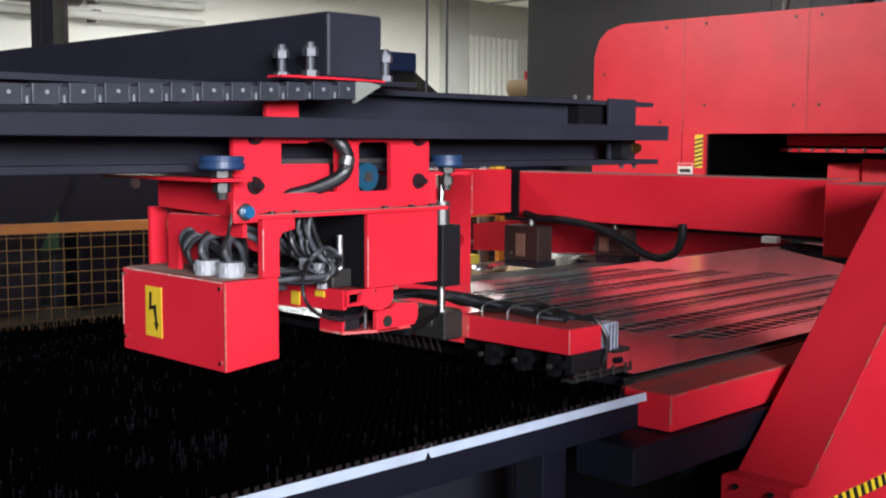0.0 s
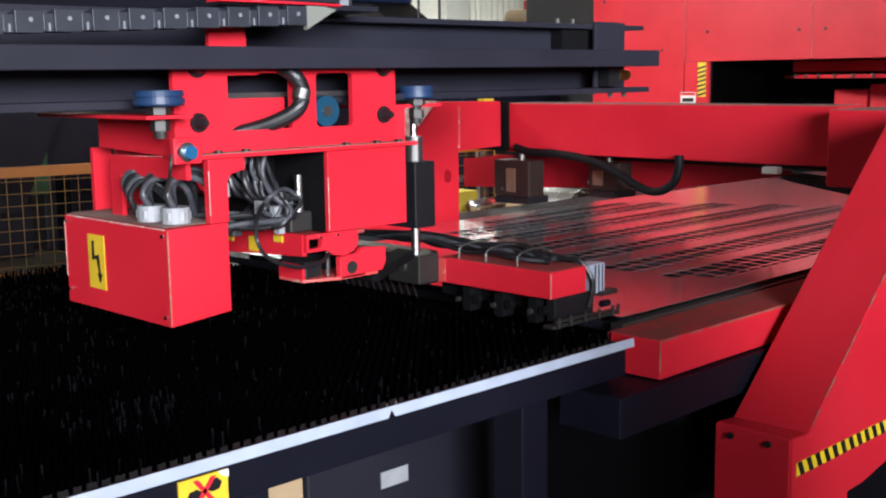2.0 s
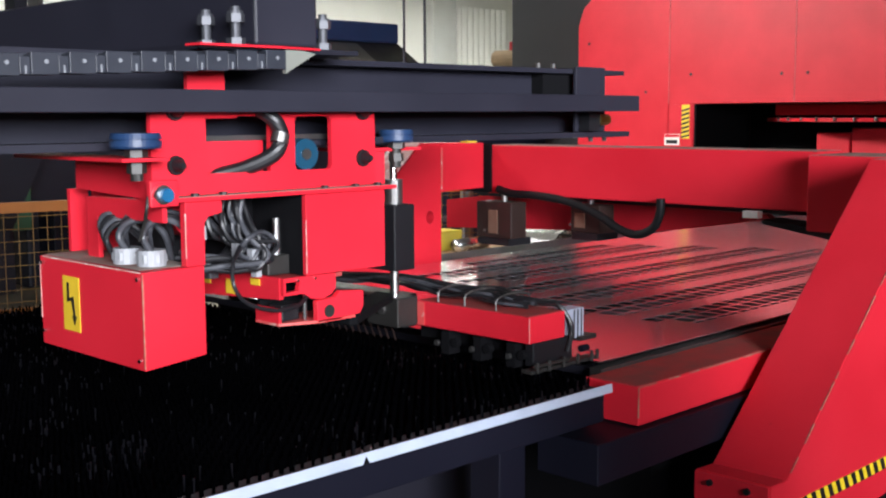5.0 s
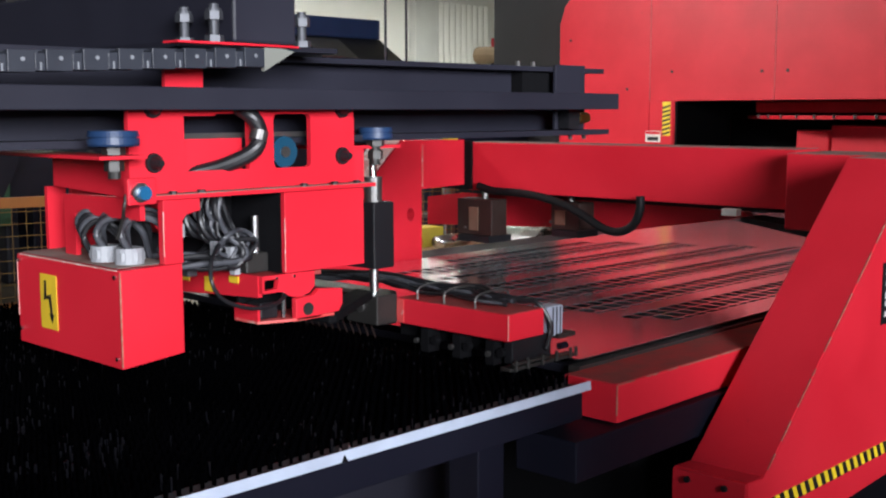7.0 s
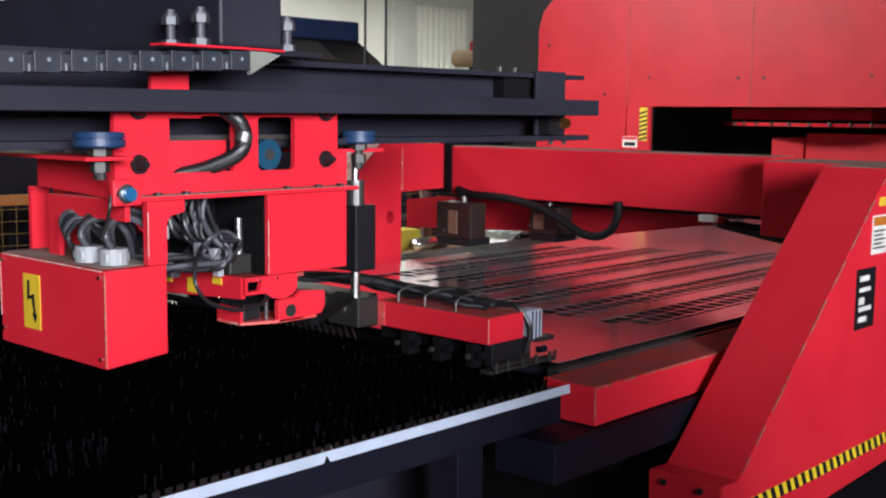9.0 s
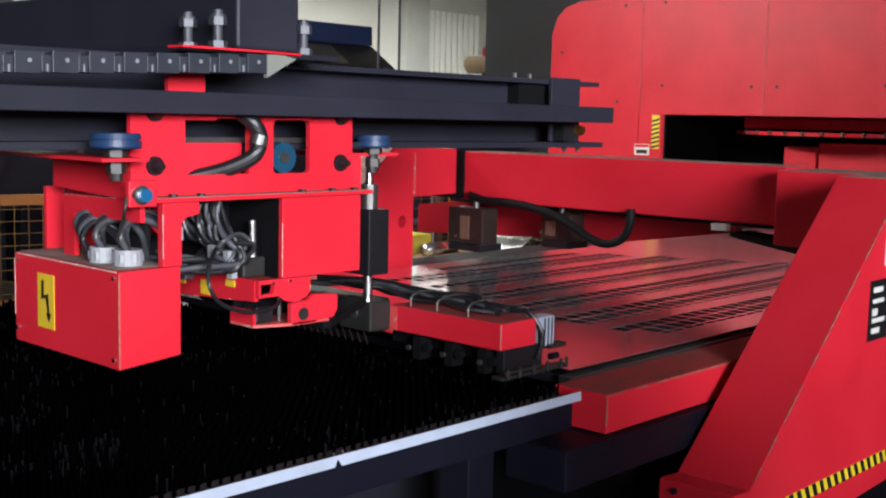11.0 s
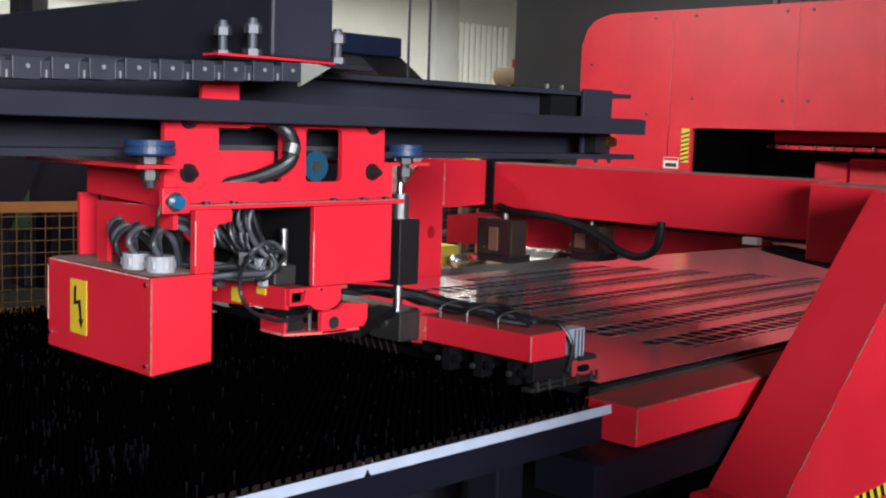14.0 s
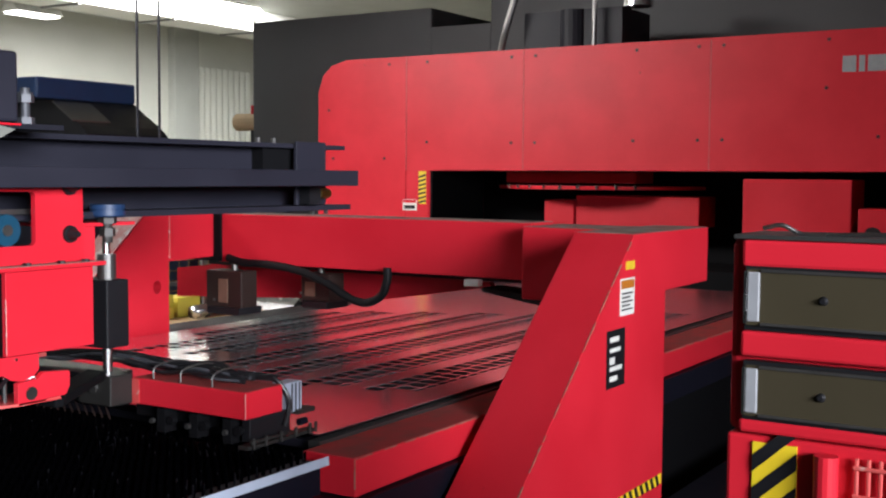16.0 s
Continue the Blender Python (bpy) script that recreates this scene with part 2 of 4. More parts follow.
# ---------------------------------------------------------------- brush table
def brush_table():
    t = thing("brush_table", "dark slate steel table topped with black bristle brushes", "table", (-1.5, 0.9, 0))
    part("edge_strip", prism([(-0.003, 0.886), (-0.001, 0.905), (0.010, 0.901), (0.010, 0.889)], 'x', -3.2, 0.0), SILVER, t, "pale aluminium edge strip")
    part("notch", prism([(-0.7045, 0.8858), (-0.6895, 0.8858), (-0.697, 0.898)], 'y', -0.0036, -0.001), DARK, t, "small dark notch")
    for x, y in ((-0.698, 0.008), (-0.676, 0.010)):
        part("notch_pin", cyl((x, y, 0.900), (x, y, 0.9085), 0.0022, seg=8), STEEL, t)
    part("ledge", box(-3.2, -0.012, 0.0105, 0.062, 0.8902, 0.8925), LEDGE, t, "dusty grey ledge")
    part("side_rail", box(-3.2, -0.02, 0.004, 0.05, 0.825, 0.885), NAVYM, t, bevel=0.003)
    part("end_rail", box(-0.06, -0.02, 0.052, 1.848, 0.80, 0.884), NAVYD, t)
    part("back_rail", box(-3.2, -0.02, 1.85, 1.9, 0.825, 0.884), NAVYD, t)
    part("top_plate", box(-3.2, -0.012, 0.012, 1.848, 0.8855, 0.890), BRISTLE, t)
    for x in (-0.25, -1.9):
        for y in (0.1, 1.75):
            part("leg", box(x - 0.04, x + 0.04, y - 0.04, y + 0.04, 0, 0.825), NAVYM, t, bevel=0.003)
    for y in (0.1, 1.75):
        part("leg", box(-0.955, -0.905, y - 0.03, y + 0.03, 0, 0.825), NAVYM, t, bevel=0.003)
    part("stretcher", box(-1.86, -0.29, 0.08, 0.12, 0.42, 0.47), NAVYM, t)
    # warning plate with a crossed-out glove
    part("warning_plate", box(-1.115, -1.030, -0.0005, 0.0035, 0.832, 0.880), YELLOW, t, "yellow warning plate, one corner torn")
    bm = bmesh.new()
    for s in (1, -1):
        add_prism(bm, [(-1.092, 0.856 - s * 0.020), (-1.083, 0.856 - s * 0.020), (-1.052, 0.856 + s * 0.020), (-1.061, 0.856 + s * 0.020)], 'y', -0.0025, -0.0015)
    part("red_cross", bm, RED, t)
    bm = prism([(-1.105, 0.845), (-1.098, 0.860), (-1.085, 0.862), (-1.070, 0.852), (-1.075, 0.840), (-1.095, 0.838)], 'y', -0.0014, -0.0006)
    add_prism(bm, [(-1.070, 0.858), (-1.064, 0.870), (-1.050, 0.872), (-1.041, 0.864), (-1.046, 0.853), (-1.060, 0.852)], 'y', -0.0014, -0.0006)
    part("glove_mark", bm, BLACK, t)
    part("torn_corner", prism([(-1.048, 0.8805), (-1.0295, 0.8805), (-1.0295, 0.868), (-1.040, 0.872)], 'y', -0.0022, -0.0006), WHITE, t)
    return t


def table_bristles():
    rnd = random.Random(4)
    V, F, dusty = [], [], []
    for i in range(136):
        for j in range(82):
            x, y = -3.0 + i * 0.0220 + rnd.uniform(-0.001, 0.001), 0.040 + j * 0.0220 + rnd.uniform(-0.001, 0.001)
            clump = math.sin(x * 9.1 + 2.0 * math.sin(y * 7.3)) * math.sin(y * 11.7 + 1.7 * math.sin(x * 5.1))
            for k in range(4):
                px, py = x + rnd.uniform(-0.0022, 0.0022), y + rnd.uniform(-0.0022, 0.0022)
                hx, hy, z = rnd.uniform(-0.0022, 0.0022), rnd.uniform(-0.0022, 0.0022), 0.915 + rnd.uniform(-0.0035, 0.003)
                b = len(V)
                r = 0.0026
                for a in (0, 2.09, 4.19):
                    V.append((px + r * math.cos(a), py + r * math.sin(a), 0.889))
                for a in (0, 2.09, 4.19):
                    V.append((px + hx + r * 0.8 * math.cos(a), py + hy + r * 0.8 * math.sin(a), z))
                F += [(b, b + 1, b + 4, b + 3), (b + 1, b + 2, b + 5, b + 4), (b + 2, b, b + 3, b + 5), (b + 3, b + 4, b + 5)]
                # picks the scattered bristles that get the painted glint colour
                dusty += [int(rnd.random() < (0.14 if clump > 0.35 else 0.015))] * 4
    me = bpy.data.meshes.new("bristles")
    me.from_pydata(V, [], F)
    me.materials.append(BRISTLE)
    me.materials.append(GLINT)
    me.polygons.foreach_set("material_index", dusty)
    return me


tbl = brush_table()
ob = new("bristles", table_bristles())
ob.parent = tbl
ob.matrix_parent_inverse = world_of(tbl).inverted()
tagged(ob, "tufts of black nylon bristle", kind="stuff")

cb = thing("control_cabinet", "dark slate steel cabinet under the brush table", "cabinet", (-0.9, 0.7, 0))
part("body", box(-0.612, -0.05, 0.35, 1.2, 0.02, 0.80), NAVYD, cb, bevel=0.004)
part("foot", box(-0.59, -0.08, 0.4, 1.15, 0, 0.02), BLACK, cb)
part("name_plate", box(-0.418, -0.34, 0.347, 0.3495, 0.592, 0.628), GLAND, cb, "small pale metal plate")


tagged(finish("plywood_board", box(-0.87, -0.616, 0.36, 0.378, 0, 0.79), CARD, bevel=0.002), "pale brown plywood board leaning by the cabinet", "board")


# ---------------------------------------------------------------- press table and the sheet
pt = thing("press_table", "red steel side table of the punching machine", "machine table", (1.2, 0.5, 0))
part("side_beam", box(0.035, 4.05, -0.045, 0.098, 0.812, 0.897), RED, pt, "red beam with chipped edges", bevel=0.003)
ch = bmesh.new()
rnd = random.Random(8)
x = 0.04
while x < 3.9:
    l = rnd.uniform(0.03, 0.16)
    add_box(ch, x, x + l, -0.0458, -0.0438, 0.8945, 0.8976)
    x += l + rnd.uniform(0.003, 0.05)
add_box(ch, 0.0342, 0.0368, -0.0458, -0.0435, 0.83, 0.8955)
tagged(part("chipped_edge", ch, CHIP, pt), kind="stuff")
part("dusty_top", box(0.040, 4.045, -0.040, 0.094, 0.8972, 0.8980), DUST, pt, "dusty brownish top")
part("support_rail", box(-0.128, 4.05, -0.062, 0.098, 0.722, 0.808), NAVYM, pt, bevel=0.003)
part("ledge", box(0.10, 4.05, 0.102, 0.135, 0.875, 0.902), DULL, pt)
part("deck", box(0.14, 4.05, 0.14, 1.95, 0.87, 0.890), NAVYD, pt)
# carries the deck; near black in place of the shade below it
part("deck_shade_support", box(0.3, 4.0, 0.1, 1.9, 0.0, 0.868), DARK, pt)


def punched_sheet():
    """A sheet with six strips of small slots punched through it."""
    X0, X1, Y0, Y1, Z0, Z1 = 0.125, 3.95, 0.124, 1.653, 0.9105, 0.913
    ys, holes = [Y0], {}
    for s, yc in enumerate((0.30, 0.515, 0.735, 0.955, 1.175, 1.375, 1.54)):
        rows = (0.016, 0.054, 0.054) if s < 6 else (0.016, 0.054)
        a = yc - 0.072
        for r, w in enumerate(rows):
            holes[len(ys)] = (s, r)
            ys += [a, a + w]
            a += w + 0.010
    ys.append(Y1)
    starts = (0.58, 0.52, 0.50, 0.62, 0.80, 0.74, 1.05)
    xs = [X0]
    n = 41
    for k in range(n):
        xs += [0.46 + k * 0.0585, 0.46 + k * 0.0585 + 0.043]
    xs.append(X1)
    V, F, at = [], [], {}

    def v(i, j, z):
        if (i, j, z) not in at:
            at[(i, j, z)] = len(V)
            V.append((xs[i], ys[j], Z1 if z else Z0))
        return at[(i, j, z)]

    def hole(i, j):
        if not (0 <= i < len(xs) - 1 and 0 <= j < len(ys) - 1):
            return None
        if i % 2 == 0 or j not in holes:
            return False
        s, r = holes[j]
        lead = (0.07, 0.10, 0.0)[r]
        return starts[s] + lead <= xs[i] <= 2.72 - 0.12 * s + (0.2 if s == 0 else 0)

    for i in range(len(xs) - 1):
        for j in range(len(ys) - 1):
            if hole(i, j):
                for (a, b), (p, q) in ((((i, j), (i + 1, j)), (i, j - 1)), (((i + 1, j), (i + 1, j + 1)), (i + 1, j)), (((i + 1, j + 1), (i, j + 1)), (i, j + 1)), (((i, j + 1), (i, j)), (i - 1, j))):
                    if not hole(p, q):
                        F.append((v(*a, 1), v(*b, 1), v(*b, 0), v(*a, 0)))
                continue
            F.append((v(i, j, 1), v(i + 1, j, 1), v(i + 1, j + 1, 1), v(i, j + 1, 1)))
            F.append((v(i, j, 0), v(i, j + 1, 0), v(i + 1, j + 1, 0), v(i + 1, j, 0)))
    for i in range(len(xs) - 1):
        F.append((v(i, 0, 0), v(i + 1, 0, 0), v(i + 1, 0, 1), v(i, 0, 1)))
        F.append((v(i, len(ys) - 1, 1), v(i + 1, len(ys) - 1, 1), v(i + 1, len(ys) - 1, 0), v(i, len(ys) - 1, 0)))
    for j in range(len(ys) - 1):
        F.append((v(0, j, 1), v(0, j + 1, 1), v(0, j + 1, 0), v(0, j, 0)))
        F.append((v(len(xs) - 1, j, 0), v(len(xs) - 1, j + 1, 0), v(len(xs) - 1, j + 1, 1), v(len(xs) - 1, j, 1)))
    me = bpy.data.meshes.new("metal_sheet")
    me.from_pydata(V, [], F)
    me.materials.append(SHEET)
    return me


tagged(new("metal_sheet", punched_sheet()), "bright punched steel sheet lying on the machine table", "metal sheet")
rl_ = thing("support_rollers", "dark brush strips carrying the steel sheet", "support", (1.6, 0.9, 0.89))
for y in (0.2, 0.42, 0.62, 0.83, 1.04, 1.26, 1.46, 1.62):
    part("strip", box(0.16, 4.0, y - 0.01, y + 0.01, 0.890, 0.910), BRISTLE, rl_)


# ---------------------------------------------------------------- the bridge that carries the clamps
def hex_bolt(bm, p, d, r, h):
    p, d = Vector(p), Vector(d)
    add_cyl(bm, p, p + d * h, r, seg=6)




def clamp_bridge():
    br = thing("clamp_bridge", "red painted steel bridge carrying the sheet clamps", "machine bridge", (1.6, 1.0, 0.2))
    part("cross_beam", box(1.769, 1.95, 0.436, 1.972, 1.131, 1.341), RED, br, bevel=0.004)
    # rear arm, with a joint gap to the beam and a bore
    hole = [(1.425 + 0.022 * math.cos(a), 1.045 + 0.028 * math.sin(a)) for a in [radians(22.5 * k) for k in range(16)]]
    part("rear_arm", plate_with_holes([(1.375, 1.355), (1.755, 1.350), (1.755, 1.155), (1.49, 1.148), (1.493, 0.55), (0.50, 0.55)], [hole], 'y', 1.985, 2.14), RED, br)
    # plug added behind the hole so that the bore reads as shaded
    part("bore", cyl((1.425, 2.03, 1.045), (1.425, 2.13, 1.045), 0.030, seg=16), DARK, br, "near-black plug for the shade in the bore")
    # reflected light on the slanted face, put into a pale colour
    part("slant_face", prism([(1.370, 1.357), (0.86, 0.893), (0.70, 0.750), (0.695, 0.754), (0.855, 0.898), (1.366, 1.361)], 'y', 1.987, 2.138), PINK, br, "slanted face coloured pale for its sheen")
    part("yellow_tag", box(1.66, 1.72, 1.99, 2.03, 1.352, 1.362), YELLOW, br)
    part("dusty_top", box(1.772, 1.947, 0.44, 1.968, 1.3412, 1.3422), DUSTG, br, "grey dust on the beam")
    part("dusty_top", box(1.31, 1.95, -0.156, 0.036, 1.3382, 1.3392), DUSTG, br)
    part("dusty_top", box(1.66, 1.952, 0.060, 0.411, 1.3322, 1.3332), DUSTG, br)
    part("weld_seam", cyl((1.493, 1.982, 1.16), (1.493, 1.982, 1.335), 0.004, seg=8), REDWORN, br)
    # closes the joint; its near-black colour paints the shadow line there
    part("joint_shadow", box(1.7555, 1.7685, 1.945, 2.14, 1.135, 1.348), DARK, br, "dark strip for the shadow line at the joint")
    # front arm
    part("front_arm", prism([(1.30, 1.338), (1.955, 1.338), (1.955, 1.15), (1.56, 1.148), (1.56, 0.47), (0.95, 0.445), (0.78, 0.415), (0.41, 0.405), (0.402, 0.619), (0.478, 0.615)], 'y', -0.16, 0.04), RED, br, bevel=0.003)
    part("corner_block", box(1.655, 1.956, 0.056, 0.415, 1.075, 1.332), RED, br, bevel=0.006)
    part("cover_plate", box(0.394, 0.4005, -0.157, 0.037, 0.408, 0.616), RED, br, "red end cover")
    for y, z in ((-0.105, 0.596), (-0.005, 0.596)):
        part("cover_bolt", cyl((0.394, y, z), (0.387, y, z), 0.008, seg=10), BLACK, br)
    # chipped outer edge of the slanted face
    ch = bmesh.new()
    rnd = random.Random(3)
    t = 0.02
    while t < 0.95:
        l = rnd.uniform(0.02, 0.12)
        e = min(t + l, 0.97)
        p, q = [Vector((0.478 + 0.822 * u, -0.1605, 0.615 + 0.723 * u)) for u in (t, e)]
        add_prism(ch, [(p.x - 0.001, p.z + 0.0008), (q.x - 0.001, q.z + 0.0008), (q.x + 0.0015, q.z - 0.001), (p.x + 0.0015, p.z - 0.001)], 'y', -0.1612, -0.158)
        t = e + rnd.uniform(0.004, 0.06)
    tagged(part("chipped_edge", ch, CHIP, br), kind="stuff")
    tp = part("hazard_tape", box(0.425, 1.55, -0.1612, -0.1600, 0.522, 0.556), HAZ, br, "yellow and black hazard tape")
    stripes(tp, prism([(0.445, 0.522), (0.465, 0.522), (0.447, 0.556), (0.427, 0.556)], 'y', -0.1624, -0.1612), 26, (0.0427, 0, 0))
    # notices
    part("black_notice", box(1.105, 1.235, -0.162, -0.160, 0.895, 1.065), BLACK, br, "black notice plate")
    for z0, z1, x1 in ((1.03, 1.045, 1.19), (1.0, 1.012, 1.2), (0.965, 0.985, 1.16), (0.945, 0.958, 1.21), (0.915, 0.93, 1.18)):
        part("notice_line", box(1.125, x1, -0.1630, -0.1621, z0, z1), WHITE, br)
    part("white_notice", box(1.195, 1.30, -0.162, -0.160, 1.10, 1.21), WHITE, br, "white notice with an orange head")
    part("notice_head", box(1.20, 1.295, -0.1630, -0.1621, 1.18, 1.205), ORANGE, br)
    for k in range(5):
        part("notice_line", box(1.205, 1.285 - 0.02 * (k % 2), -0.1630, -0.1621, 1.115 + k * 0.012, 1.120 + k * 0.012), BLACK, br)
    part("yellow_tag", box(1.235, 1.30, -0.162, -0.160, 1.235, 1.26), YELLOW, br)
    # post that carries the front arm, and the dark guide with tape below it
    part("guide_post", box(0.62, 0.78, -0.12, 0.02, 0.30, 0.413), RED, br, bevel=0.004)
    # clamps under the beam
    for x, y, w, z in ((1.70, 1.775, 0.20, 0.945), (1.82, 1.400, 0.15, 0.985)):
        c = part("clamp", box(x, x + 0.10, y, y + w, z, 1.10), BRONZED, br, "dark bronze clamp block", bevel=0.004)
        part("clamp_face", box(x - 0.006, x - 0.0005, y + 0.075, y + 0.125, z + 0.02, 1.065), COPPER, c, "bronze face plate")
        part("clamp_bolt", cyl((x - 0.006, y + 0.15, z + 0.03), (x, y + 0.15, z + 0.03), 0.006, seg=8), DULL, c)
        part("clamp_stem", cyl((x + 0.06, y + 0.09, 1.10), (x + 0.06, y + 0.09, 1.131), 0.014, seg=12), DULL, br)
        part("clamp_jaw", box(x - 0.005, x + 0.14, y + 0.01, y + w - 0.01, z - 0.03, z - 0.001), BLACK, br)
    # joins bar and beam; black to paint the shade line under the beam
    part("carrier_plate", box(1.952, 2.13, 0.5, 2.2, 1.10, 1.128), BLACK, br)
    part("carrier_bar", prism([(2.5, 1.06), (2.5, 0.925), (1.28, 0.984), (0.76, 1.068), (0.78, 1.086), (1.54, 1.098), (2.2, 1.098)], 'x', 2.05, 2.09), RED, br)
    part("hose", tube([(1.75, 1.894, 1.153), (1.75, 1.812, 1.136), (1.75, 1.685, 1.134), (1.75, 1.562, 1.124), (1.75, 1.443, 1.101), (1.75, 1.341, 1.064), (1.75, 1.241, 1.017), (1.75, 1.159, 1.005), (1.75, 1.089, 1.038), (1.75, 1.062, 1.096), (1.75, 1.06, 1.15)], 0.017, 12), HOSEM, br, "black corrugated hose")
    part("valve", box(1.735, 1.768, 0.64, 0.70, 1.100, 1.124), WHITE, br)
    part("tray", prism([(0.66, 1.075), (0.66, 1.09), (0.30, 1.06), (0.30, 1.02)], 'x', 1.80, 1.95), BLACK, br)
    br.location, br.scale = (1.314, 0.806, 0.302), (0.92, 0.92, 0.92)
    return br


clamp_bridge()
gd = thing("guide_rail", "dark steel guide rail with hazard tape carrying the bridge", "rail", (1.2, -0.1, 0))
part("beam", box(0.40, 2.97, -0.243, -0.07, 0.302, 0.392), NAVYD, gd, bevel=0.003)
part("base", box(0.47, 2.88, -0.16, -0.08, 0, 0.302), BLACK, gd)
tp = part("hazard_tape", box(0.43, 2.23, -0.2442, -0.2430, 0.335, 0.368), HAZ, gd, "yellow and black hazard tape")
stripes(tp, prism([(0.450, 0.335), (0.468, 0.335), (0.450, 0.368), (0.432, 0.368)], 'y', -0.2454, -0.2442), 44, (0.0400, 0, 0))


# ---------------------------------------------------------------- tall machine frame behind the table
def press_machine():
    X = 6.436
    fr = thing("punching_machine", "tall red painted punching machine with bolted panels", "machine", (6.8, 2, 0))
    part("upper_housing", prism([(5.128, 2.27), (5.128, 1.563), (-4.0, 1.55), (-4.0, 2.56), (4.81, 2.547), (4.98, 2.50), (5.07, 2.42)], 'x', X + 0.012, X + 1.3), RED, fr)
    part("side_column", box(X + 0.010, X + 1.3, 3.90, 5.128, 0, 1.562), RED, fr)
    # bolted cover panels, a gap between them
    part("panel", prism([(5.122, 2.26), (5.122, 0.80), (4.153, 0.80), (4.153, 2.535), (4.815, 2.537), (4.975, 2.493), (5.065, 2.415)], 'x', X, X + 0.010), RED, fr, bevel=0.002)
    for y0, y1 in ((2.993, 4.142), (1.413, 2.983), (-0.199, 1.403), (-2.2, -0.209)):
        part("panel", box(X, X + 0.010, y0, y1, 1.556, 2.536), RED, fr, bevel=0.002)
    for y in (4.1475, 2.988, 1.408, -0.204):
        part("panel_seam", box(X - 0.0015, X + 0.009, y - 0.0035, y + 0.0035, 1.558, 2.534), SEAM, fr, "pale seam between panels")
    part("lower_panel", box(X, X + 0.010, 3.91, 5.122, 0.02, 0.795), RED, fr, bevel=0.002)
    part("column_panel", box(X, X + 0.010, 3.91, 4.145, 0.80, 1.55), RED, fr, bevel=0.002)
    bolt = None
    for y, z in ((4.33, 2.485), (3.93, 2.49), (3.10, 2.49), (2.88, 2.49), (2.0, 2.49), (1.50, 2.49), (1.31, 2.49), (0.55, 2.49), (3.93, 1.80), (3.10, 1.785), (2.88, 1.785),
                 (2.02, 1.79), (1.50, 1.79), (1.31, 1.79), (5.0, 2.1), (4.95, 1.66), (4.38, 1.66), (4.40, 0.86), (0.56, 2.15), (5.05, 0.86), (0.2, 1.8)):
        if bolt is None:
            bolt = part("panel_bolt", cyl((X - 0.006, y, z), (X, y, z), 0.012, 0.014, 10), material("dark_bolt", (0.06, 0.008, 0.01), 0.5), fr)
            y_, z_ = y, z
        else:
            o = bolt.copy()
            scene.collection.objects.link(o)
            o.location = (0, y - y_, z - z_)
    part("door_handle", tube([(X - 0.001, 4.50, 1.0), (X - 0.03, 4.50, 0.99), (X - 0.03, 4.50, 0.92), (X - 0.001, 4.50, 0.91)], 0.012), BRASS, fr)
    tp = part("hazard_tape", box(X - 0.003, X - 0.0005, 3.935, 4.012, 1.262, 1.548), HAZ, fr, "yellow and black hazard tape")
    stripes(tp, prism([(4.012, 1.265), (4.012, 1.281), (3.935, 1.301), (3.935, 1.285)], 'x', X - 0.005, X - 0.003), 7, (0, 0, 0.037))
    part("white_sign", box(X - 0.003, X - 0.0005, 4.03, 4.18, 1.205, 1.30), WHITE, fr)
    part("sign_band", box(X - 0.004, X - 0.003, 4.035, 4.175, 1.272, 1.296), RED, fr)
    part("sign_lines", box(X - 0.005, X - 0.003, 4.05, 4.16, 1.218, 1.250), BLACK, fr)
    # maker's mark as plain bars
    for y0, y1 in ((0.36, 0.452), (0.30, 0.34), (0.12, 0.28), (-0.1, 0.09)):
        part("maker_bar", box(X - 0.004, X, y0, y1, 2.255, 2.368), GLAND, fr, "pale grey bar of the maker's mark")
    # the throat: recess with tool turret, its shade put into near-black faces
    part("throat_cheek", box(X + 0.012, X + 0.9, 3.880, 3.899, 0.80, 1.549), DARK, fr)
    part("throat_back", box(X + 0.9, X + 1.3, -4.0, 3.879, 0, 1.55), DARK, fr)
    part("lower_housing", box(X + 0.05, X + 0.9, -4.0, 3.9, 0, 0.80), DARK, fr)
    part("turret_upper", box(X + 0.50, X + 0.9, 2.20, 3.42, 1.455, 1.549), RED, fr, bevel=0.01)
    part("turret_plate", cyl((X + 1.10, 2.70, 1.405), (X + 1.10, 2.70, 1.432), 0.98, seg=64), RED, fr)
    part("turret_lower", box(X + 0.50, X + 0.9, 1.65, 2.74, 1.10, 1.352), RED, fr, bevel=0.01)
    part("turret_step", box(X + 0.48, X + 0.8, 2.745, 3.03, 1.10, 1.312), RED, fr, bevel=0.01)
    for k in range(9):
        a = radians(180 + (k - 4) * 9)
        part("tool_pin", cyl((X + 1.10 + 0.985 * math.cos(a), 2.70 + 0.985 * math.sin(a), 1.41), (X + 1.10 + 0.985 * math.cos(a), 2.70 + 0.985 * math.sin(a), 1.442), 0.014, seg=8), STEEL, fr)
    part("tool_changer", box(X - 0.10, X + 0.3, 0.34, 1.11, 0.9, 1.50), RED, fr, bevel=0.01)
    part("tool_rack", box(X - 0.08, X + 0.3, -0.6, 0.30, 0.9, 1.30), RED, fr, bevel=0.01)
    bm = bmesh.new()
    for k in range(4):
        add_cyl(bm, (X - 0.09, 0.20 - k * 0.16, 1.12), (X - 0.075, 0.20 - k * 0.16, 1.12), 0.055, seg=16)
    part("tool_port", bm, BLACK, fr)
    # fittings on top
    part("strut", tube([(X + 0.25, 3.35, 2.53), (X + 0.25, 3.30, 2.75), (X + 0.28, 3.2, 3.1)], 0.03), DULL, fr)
